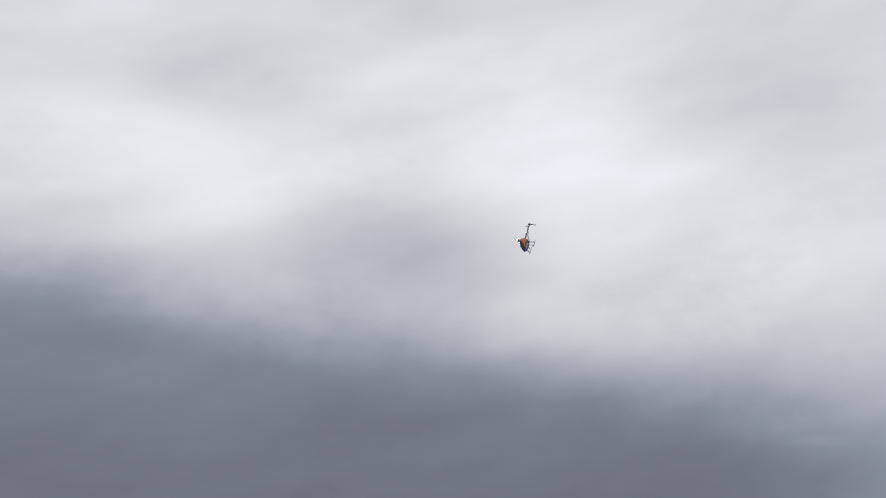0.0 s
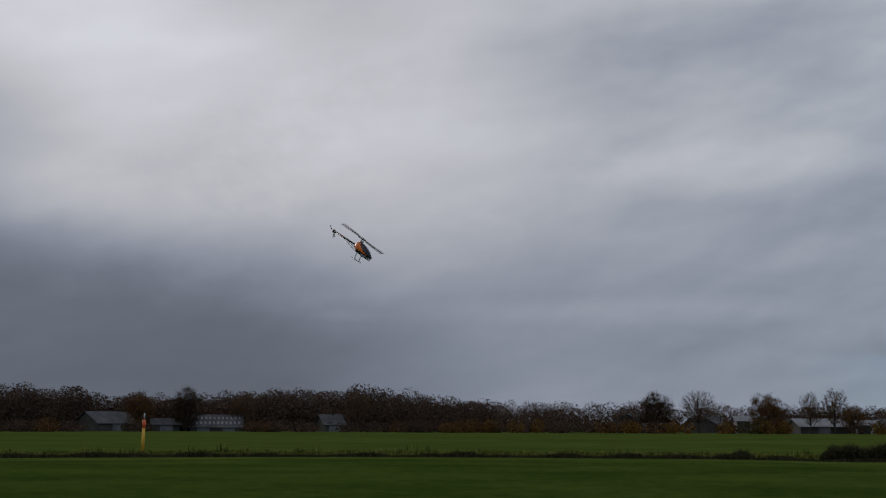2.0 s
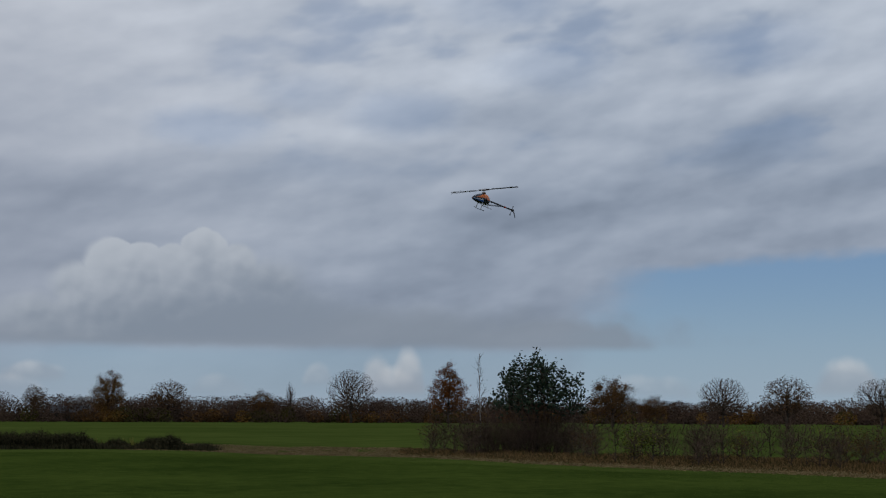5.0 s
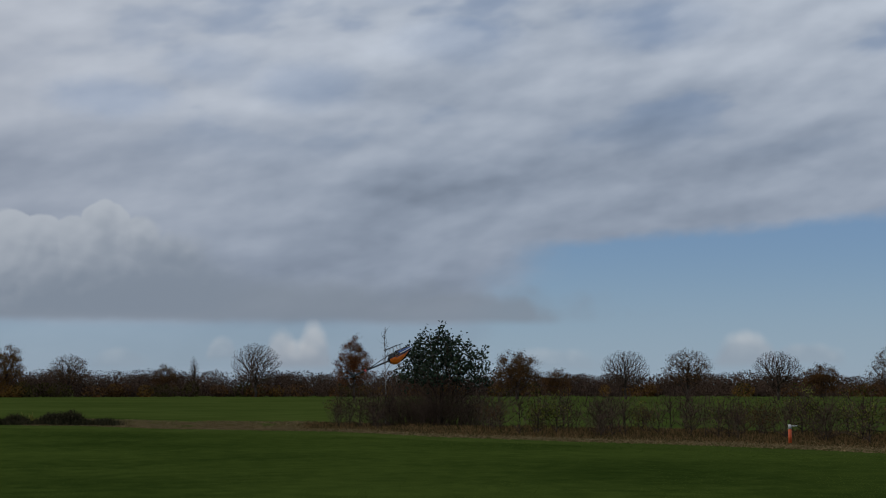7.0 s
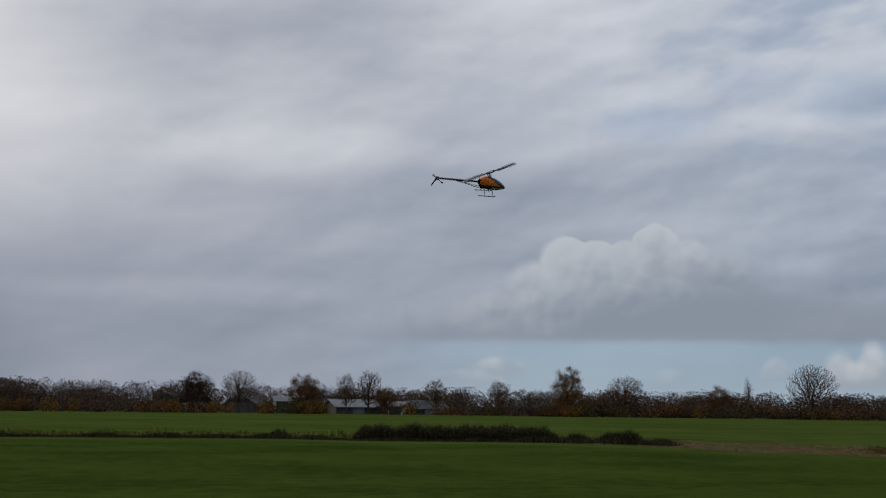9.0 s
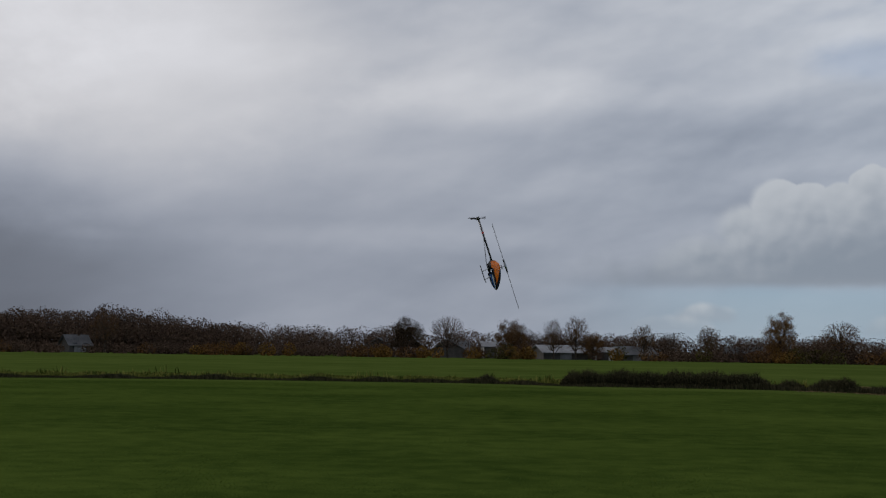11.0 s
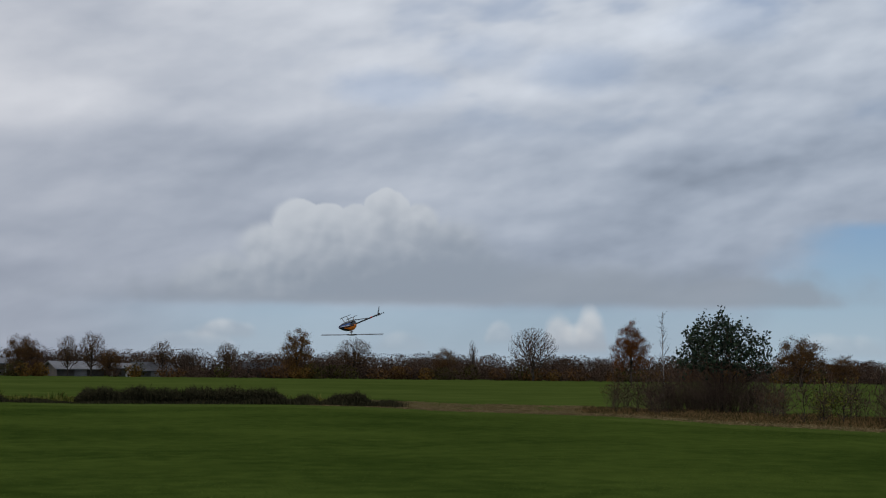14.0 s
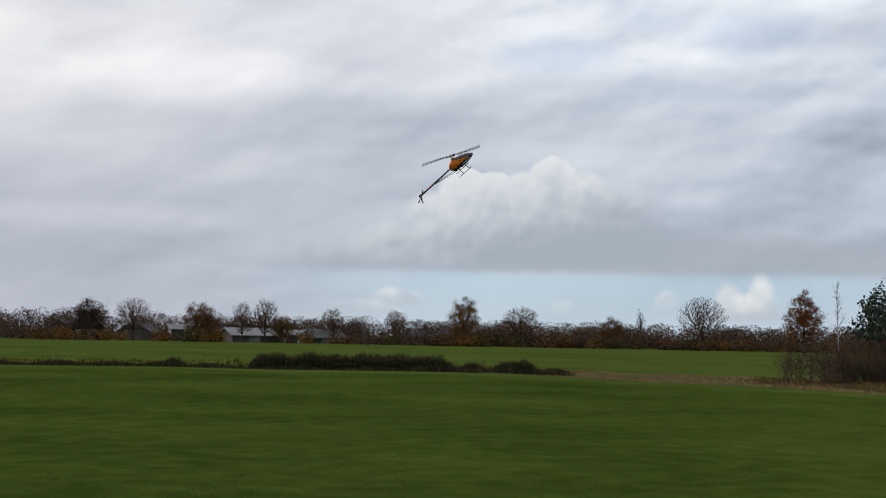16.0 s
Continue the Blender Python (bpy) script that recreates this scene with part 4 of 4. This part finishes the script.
# seconds; place; nose way; mast way
FLIGHT = [
    (0.0, (-16.72, 25.14, 8.67), (0.306, -0.696, -0.649), (-0.666, -0.644, 0.377)),
    (0.1, (-15.82, 25.86, 8.13), (0.608, -0.610, -0.509), (-0.042, -0.664, 0.746)),
    (0.2, (-14.97, 26.48, 7.62), (0.869, -0.424, -0.254), (-0.017, -0.540, 0.841)),
    (0.3, (-14.10, 26.48, 7.16), (0.983, -0.181, -0.031), (0.004, -0.150, 0.989)),
    (0.4, (-13.89, 26.65, 6.85), (0.966, 0.149, 0.210), (-0.167, -0.255, 0.952)),
    (0.5, (-13.53, 26.34, 6.45), (0.732, 0.539, 0.417), (-0.121, -0.500, 0.858)),
    (0.6, (-13.33, 26.49, 6.18), (0.593, 0.676, 0.437), (-0.289, -0.328, 0.899)),
    (0.7, (-13.12, 26.60, 6.18), (0.358, 0.742, 0.567), (-0.236, -0.516, 0.824)),
    (0.8, (-12.71, 26.81, 6.11), (-0.077, 0.853, 0.516), (-0.259, -0.517, 0.816)),
    (0.9, (-12.73, 27.34, 6.17), (-0.390, 0.825, 0.410), (0.136, -0.388, 0.911)),
    (1.0, (-12.53, 27.42, 6.24), (-0.683, 0.615, 0.394), (0.053, -0.496, 0.867)),
    (1.1, (-12.38, 27.50, 6.18), (-0.919, 0.307, 0.247), (0.186, -0.216, 0.959)),
    (1.2, (-12.12, 27.30, 6.09), (-0.996, -0.003, 0.094), (0.094, -0.129, 0.987)),
    (1.3, (-11.70, 26.75, 5.89), (-0.820, -0.557, -0.129), (-0.028, -0.187, 0.982)),
    (1.4, (-11.34, 26.36, 5.84), (-0.715, -0.666, -0.215), (-0.090, -0.217, 0.972)),
    (1.5, (-10.86, 26.01, 5.88), (-0.476, -0.815, -0.331), (-0.054, -0.348, 0.936)),
    (1.6, (-10.41, 25.66, 5.80), (-0.208, -0.869, -0.449), (-0.032, -0.453, 0.891)),
    (1.7, (-9.79, 24.86, 5.58), (0.065, -0.854, -0.517), (0.091, -0.510, 0.855)),
    (1.8, (-9.41, 24.48, 5.43), (0.322, -0.777, -0.542), (0.186, -0.509, 0.840)),
    (1.9, (-9.14, 24.07, 5.24), (0.563, -0.654, -0.506), (0.179, -0.500, 0.847)),
    (2.0, (-8.92, 23.66, 4.98), (0.767, -0.459, -0.448), (0.250, -0.430, 0.868)),
    (2.1, (-8.60, 23.28, 4.70), (0.910, -0.208, -0.359), (0.302, -0.264, 0.916)),
    (2.2, (-8.39, 23.17, 4.43), (0.953, 0.050, -0.300), (0.302, -0.051, 0.952)),
    (2.3, (-8.05, 22.88, 4.19), (0.906, 0.346, -0.245), (0.266, -0.014, 0.964)),
    (2.4, (-7.36, 22.01, 3.98), (0.910, 0.331, -0.249), (0.269, -0.012, 0.963)),
    (2.5, (-6.76, 21.62, 3.92), (0.904, 0.313, -0.290), (0.307, -0.004, 0.952)),
    (2.6, (-6.07, 21.54, 4.17), (0.913, 0.291, -0.288), (0.184, 0.336, 0.924)),
    (2.7, (-5.23, 21.22, 4.55), (0.911, 0.268, -0.315), (0.174, 0.442, 0.880)),
    (2.8, (-4.86, 21.65, 5.01), (0.909, 0.255, -0.330), (-0.117, 0.915, 0.386)),
    (2.9, (-4.61, 22.08, 5.32), (0.918, 0.244, -0.312), (-0.268, 0.963, -0.037)),
    (3.0, (-4.19, 21.68, 5.23), (0.925, 0.229, -0.304), (-0.321, 0.899, -0.300)),
    (3.1, (-3.84, 21.93, 5.06), (0.936, 0.208, -0.282), (-0.351, 0.540, -0.765)),
    (3.2, (-3.40, 21.98, 4.96), (0.951, 0.184, -0.247), (-0.306, 0.461, -0.833)),
    (3.3, (-3.03, 22.74, 5.07), (0.962, 0.161, -0.219), (-0.255, 0.248, -0.935)),
    (3.4, (-2.45, 22.64, 5.21), (0.972, 0.136, -0.194), (-0.220, 0.214, -0.952)),
    (3.5, (-1.72, 22.62, 5.44), (0.938, -0.026, -0.346), (-0.311, 0.378, -0.872)),
    (3.6, (-0.97, 22.41, 5.75), (0.864, -0.149, -0.481), (-0.423, 0.302, -0.854)),
    (3.7, (-0.16, 21.87, 6.01), (0.713, 0.018, -0.701), (-0.698, 0.121, -0.706)),
    (3.8, (0.66, 22.13, 6.20), (0.529, -0.135, -0.838), (-0.836, 0.089, -0.542)),
    (3.9, (1.55, 22.50, 6.16), (0.317, -0.102, -0.943), (-0.941, 0.092, -0.327)),
    (4.0, (2.55, 23.00, 6.28), (0.083, -0.228, -0.970), (-0.991, 0.085, -0.105)),
    (4.1, (3.76, 23.45, 6.30), (-0.109, -0.328, -0.938), (-0.993, 0.068, 0.092)),
    (4.2, (5.00, 24.07, 6.17), (-0.312, -0.380, -0.871), (-0.918, -0.115, 0.379)),
    (4.3, (6.24, 24.68, 5.86), (-0.499, -0.412, -0.762), (-0.718, -0.296, 0.630)),
    (4.4, (7.39, 25.27, 5.46), (-0.615, -0.457, -0.642), (-0.559, -0.323, 0.764)),
    (4.5, (8.50, 25.82, 5.13), (-0.685, -0.472, -0.554), (-0.431, -0.350, 0.832)),
    (4.6, (9.27, 26.21, 4.95), (-0.716, -0.440, -0.542), (-0.405, -0.371, 0.836)),
    (4.7, (9.93, 26.50, 5.01), (-0.765, -0.472, -0.439), (-0.346, -0.274, 0.897)),
    (4.8, (10.43, 26.60, 5.26), (-0.797, -0.471, -0.377), (-0.327, -0.188, 0.926)),
    (4.9, (10.96, 26.54, 5.75), (-0.869, -0.485, -0.095), (-0.107, -0.003, 0.994)),
    (5.0, (11.41, 26.25, 6.32), (-0.908, -0.387, 0.158), (0.111, 0.139, 0.984)),
    (5.1, (11.85, 25.95, 6.86), (-0.852, -0.377, 0.363), (0.351, 0.105, 0.931)),
    (5.2, (12.04, 25.76, 7.35), (-0.774, -0.339, 0.534), (0.610, -0.177, 0.772)),
    (5.7, (11.30, 22.78, 6.75), (-0.309, -0.059, 0.949), (0.845, -0.474, 0.245)),
    (6.1, (11.34, 23.98, 6.68), (-0.469, -0.582, 0.664), (0.865, -0.454, 0.214)),
    (6.2, (11.36, 24.02, 6.44), (-0.269, -0.281, 0.921), (0.886, -0.447, 0.123)),
    (6.4, (11.38, 23.93, 5.64), (0.336, 0.607, 0.720), (0.941, -0.191, -0.279)),
    (6.6, (11.15, 23.73, 4.72), (0.601, 0.477, 0.641), (0.786, -0.206, -0.584)),
    (6.9, (10.61, 23.71, 2.69), (0.901, 0.159, 0.403), (0.421, -0.107, -0.900)),
    (7.1, (10.16, 23.19, 1.93), (0.862, -0.382, 0.332), (0.309, -0.124, -0.943)),
    (7.3, (9.59, 23.09, 1.65), (0.387, -0.884, 0.263), (0.117, -0.236, -0.965)),
    (7.4, (8.53, 22.43, 1.59), (0.609, -0.761, 0.224), (0.174, -0.147, -0.974)),
    (7.5, (7.01, 21.90, 1.36), (0.663, -0.741, 0.108), (0.069, -0.084, -0.994)),
    (7.6, (5.57, 20.76, 1.27), (0.577, -0.813, -0.082), (-0.090, 0.037, -0.995)),
    (7.7, (4.08, 19.58, 1.56), (0.782, -0.334, -0.526), (-0.512, 0.135, -0.848)),
    (7.8, (3.09, 18.08, 2.31), (0.691, -0.092, -0.717), (-0.703, 0.146, -0.696)),
    (7.9, (2.35, 16.96, 2.92), (0.505, -0.000, -0.863), (-0.862, -0.050, -0.504)),
    (8.0, (2.15, 17.64, 3.80), (0.449, 0.054, -0.892), (-0.853, -0.271, -0.446)),
    (8.1, (2.21, 18.22, 4.66), (0.461, -0.189, -0.867), (-0.839, -0.410, -0.358)),
    (8.2, (2.39, 18.68, 5.39), (0.735, 0.637, -0.231), (-0.109, -0.225, -0.968)),
    (8.5, (2.27, 20.00, 5.53), (0.745, 0.664, -0.057), (0.543, -0.654, -0.526)),
    (8.8, (2.03, 21.54, 5.65), (0.840, 0.541, 0.046), (0.483, -0.783, 0.391)),
    (9.1, (1.50, 23.65, 5.46), (0.955, 0.295, -0.013), (0.142, -0.421, 0.896)),
    (9.7, (0.57, 25.85, 4.42), (0.934, 0.331, 0.135), (-0.120, -0.067, 0.991)),
    (10.3, (-0.13, 26.45, 3.25), (0.916, 0.247, 0.316), (-0.305, -0.085, 0.949)),
    (10.4, (-0.40, 25.97, 2.77), (0.949, 0.127, 0.288), (-0.284, -0.049, 0.958)),
    (10.5, (-0.89, 25.78, 2.16), (0.881, 0.454, 0.136), (-0.136, -0.034, 0.990)),
    (10.6, (-1.31, 25.56, 1.97), (0.771, 0.635, 0.045), (-0.020, -0.046, 0.999)),
    (10.7, (-1.76, 25.34, 1.93), (0.690, 0.704, -0.168), (0.178, 0.060, 0.982)),
    (10.8, (-1.98, 24.92, 2.10), (0.617, 0.543, -0.570), (0.629, 0.096, 0.772)),
    (10.9, (-1.96, 24.41, 2.51), (0.523, -0.232, -0.820), (0.848, 0.053, 0.527)),
    (11.0, (-1.78, 23.61, 3.09), (0.309, 0.081, -0.948), (0.948, 0.052, 0.313)),
    (11.1, (-1.39, 22.14, 3.50), (0.126, 0.090, -0.988), (0.990, 0.051, 0.131)),
    (11.2, (-0.86, 21.56, 4.03), (-0.016, 0.109, -0.994), (0.999, 0.041, -0.011)),
    (11.3, (-0.33, 22.60, 4.39), (-0.184, 0.115, -0.976), (0.983, 0.036, -0.181)),
    (11.4, (0.32, 24.29, 4.83), (-0.358, -0.198, -0.912), (0.918, 0.104, -0.383)),
    (11.5, (0.92, 25.75, 5.14), (-0.410, -0.497, -0.765), (0.597, 0.489, -0.637)),
    (11.6, (1.53, 26.72, 5.19), (-0.236, -0.704, -0.670), (0.285, 0.609, -0.740)),
    (11.7, (1.92, 27.30, 5.09), (-0.036, -0.856, -0.516), (0.138, 0.507, -0.851)),
    (11.8, (2.70, 27.86, 5.11), (0.434, -0.844, -0.316), (-0.108, 0.300, -0.948)),
    (11.9, (3.07, 28.14, 4.97), (0.844, -0.533, -0.058), (0.011, 0.125, -0.992)),
    (12.0, (3.21, 27.88, 4.82), (0.979, -0.130, 0.154), (0.167, 0.093, -0.982)),
    (12.1, (3.40, 28.42, 4.81), (0.943, -0.013, 0.332), (0.332, 0.080, -0.940)),
    (12.2, (3.56, 28.61, 4.74), (0.679, 0.590, 0.438), (0.296, 0.326, -0.898)),
    (12.3, (3.76, 29.10, 4.75), (0.199, 0.853, 0.483), (0.172, 0.455, -0.874)),
    (12.4, (4.02, 29.07, 4.68), (-0.347, 0.856, 0.383), (0.177, 0.461, -0.870)),
    (12.5, (4.36, 29.32, 4.68), (-0.757, 0.636, 0.152), (0.021, 0.256, -0.966)),
    (12.6, (4.59, 29.50, 4.62), (-0.992, -0.058, -0.111), (0.105, 0.088, -0.991)),
    (12.7, (4.67, 29.49, 4.55), (-0.902, -0.264, -0.342), (0.331, 0.090, -0.940)),
    (12.8, (4.74, 29.48, 4.52), (-0.582, -0.685, -0.438), (0.263, 0.351, -0.899)),
    (12.9, (4.81, 29.48, 4.39), (-0.120, -0.891, -0.437), (0.086, 0.429, -0.899)),
    (13.0, (4.95, 29.47, 4.35), (0.398, -0.860, -0.319), (-0.026, 0.337, -0.941)),
    (13.1, (5.21, 29.63, 4.29), (0.739, -0.660, -0.132), (-0.006, 0.190, -0.982)),
    (13.2, (5.49, 29.89, 4.22), (0.995, 0.055, 0.085), (0.081, 0.076, -0.994)),
    (13.3, (5.35, 30.23, 4.13), (0.928, 0.233, 0.290), (0.280, 0.075, -0.957)),
    (13.4, (5.35, 30.44, 4.00), (0.747, 0.532, 0.398), (0.303, 0.260, -0.917)),
    (13.5, (5.30, 30.47, 3.80), (0.408, 0.761, 0.505), (0.191, 0.470, -0.862)),
    (13.6, (5.35, 30.48, 3.53), (0.013, 0.892, 0.453), (0.097, 0.450, -0.888)),
    (13.8, (5.35, 30.51, 2.96), (-0.861, 0.508, 0.011), (0.014, 0.045, -0.999)),
    (14.0, (5.28, 30.02, 2.66), (-0.794, -0.516, -0.322), (0.212, 0.262, -0.941)),
    (14.2, (5.18, 29.54, 2.46), (-0.113, -0.966, -0.233), (0.152, 0.214, -0.965)),
    (14.4, (4.86, 29.18, 2.58), (0.650, -0.760, -0.021), (0.023, 0.047, -0.999)),
    (14.5, (4.67, 29.01, 2.55), (0.956, -0.275, 0.101), (0.107, 0.009, -0.994)),
    (14.6, (4.36, 28.26, 2.47), (0.972, -0.155, 0.175), (0.178, 0.001, -0.984)),
    (14.7, (4.18, 28.44, 2.46), (0.966, -0.148, 0.213), (0.214, -0.004, -0.977)),
    (14.8, (4.00, 28.51, 2.43), (0.863, 0.447, 0.237), (0.239, 0.054, -0.970)),
    (15.0, (3.49, 27.97, 2.38), (0.599, -0.782, 0.173), (0.148, -0.104, -0.983)),
    (15.1, (3.21, 27.81, 2.33), (0.627, -0.779, -0.008), (0.015, 0.023, -1.000)),
    (15.2, (3.00, 27.82, 2.57), (0.665, -0.721, -0.193), (-0.275, 0.004, -0.962)),
    (15.3, (2.78, 27.63, 2.88), (0.574, -0.486, -0.659), (-0.670, 0.185, -0.719)),
    (15.4, (2.69, 27.31, 3.36), (0.443, -0.207, -0.872), (-0.896, -0.102, -0.431)),
    (15.5, (2.85, 26.96, 3.86), (0.505, -0.230, -0.832), (-0.840, -0.353, -0.412)),
    (15.6, (2.90, 25.35, 4.19), (0.811, -0.034, -0.584), (-0.369, -0.804, -0.466)),
    (15.7, (3.25, 26.43, 4.66), (0.990, 0.107, -0.092), (0.112, -0.993, 0.045)),
    (15.8, (3.40, 26.19, 4.86), (0.953, 0.072, 0.295), (-0.121, -0.801, 0.586)),
    (15.9, (3.27, 25.08, 4.87), (0.836, -0.176, 0.520), (-0.521, -0.554, 0.649)),
    (16.0, (3.26, 25.49, 5.04), (0.711, -0.181, 0.679), (-0.680, -0.423, 0.599)),
]
# seconds and turn of the main rotor's blades in degrees
SPIN = [
    (0.0, 30.0),
    (0.5, 177.0),
    (1.0, 88.0),
    (1.5, 52.0),
    (2.0, 176.0),
    (2.5, 176.0),
    (3.0, 102.0),
    (3.5, 56.0),
    (4.0, 70.0),
    (4.5, 139.0),
    (5.0, 112.0),
    (7.5, 154.0),
    (8.0, 142.0),
    (10.5, 56.0),
    (11.0, 1.0),
    (11.5, 102.0),
    (12.0, 177.0),
    (12.5, 63.0),
    (13.0, 85.0),
    (13.5, 162.0),
    (14.0, 72.0),
    (14.5, 42.0),
    (15.0, 109.0),
    (15.5, 114.0),
    (16.0, 134.0),
]


def motions():
    rows = []
    for t, p, f, u in FLIGHT:
        f, u = Vector(f).normalized(), Vector(u)
        side = u.cross(f).normalized()
        up = f.cross(side)
        m = Matrix((f, side, up)).transposed().to_4x4()
        m.translation = p
        rows.append((t, m))
    walk(helicopter, rows)
    turns, tails, a = [], [], SPIN[0][1]
    for (t0, a0), (t1, a1) in zip(SPIN, SPIN[1:]):
        n = frame(t1) - frame(t0)
        k = round((80.0 * n - (a1 - a)) / 180.0)
        while (a1 - a + 180.0 * k) / n > 87.0:
            k -= 1
        step = (a1 - a + 180.0 * k) / n
        for i in range(n):
            turns.append(((frame(t0) - 1 + i) / FPS, a + step * i))
        a += step * n
    turns.append((16.0, a))
    walk(main_rotor, [(t, pose(0, 0, 0.205, 0, 0, g)) for t, g in turns])
    walk(tail_rotor, [(t, pose(-0.955, -0.036, 0, 0, -g * 1.03, 0)) for t, g in turns])


motions()
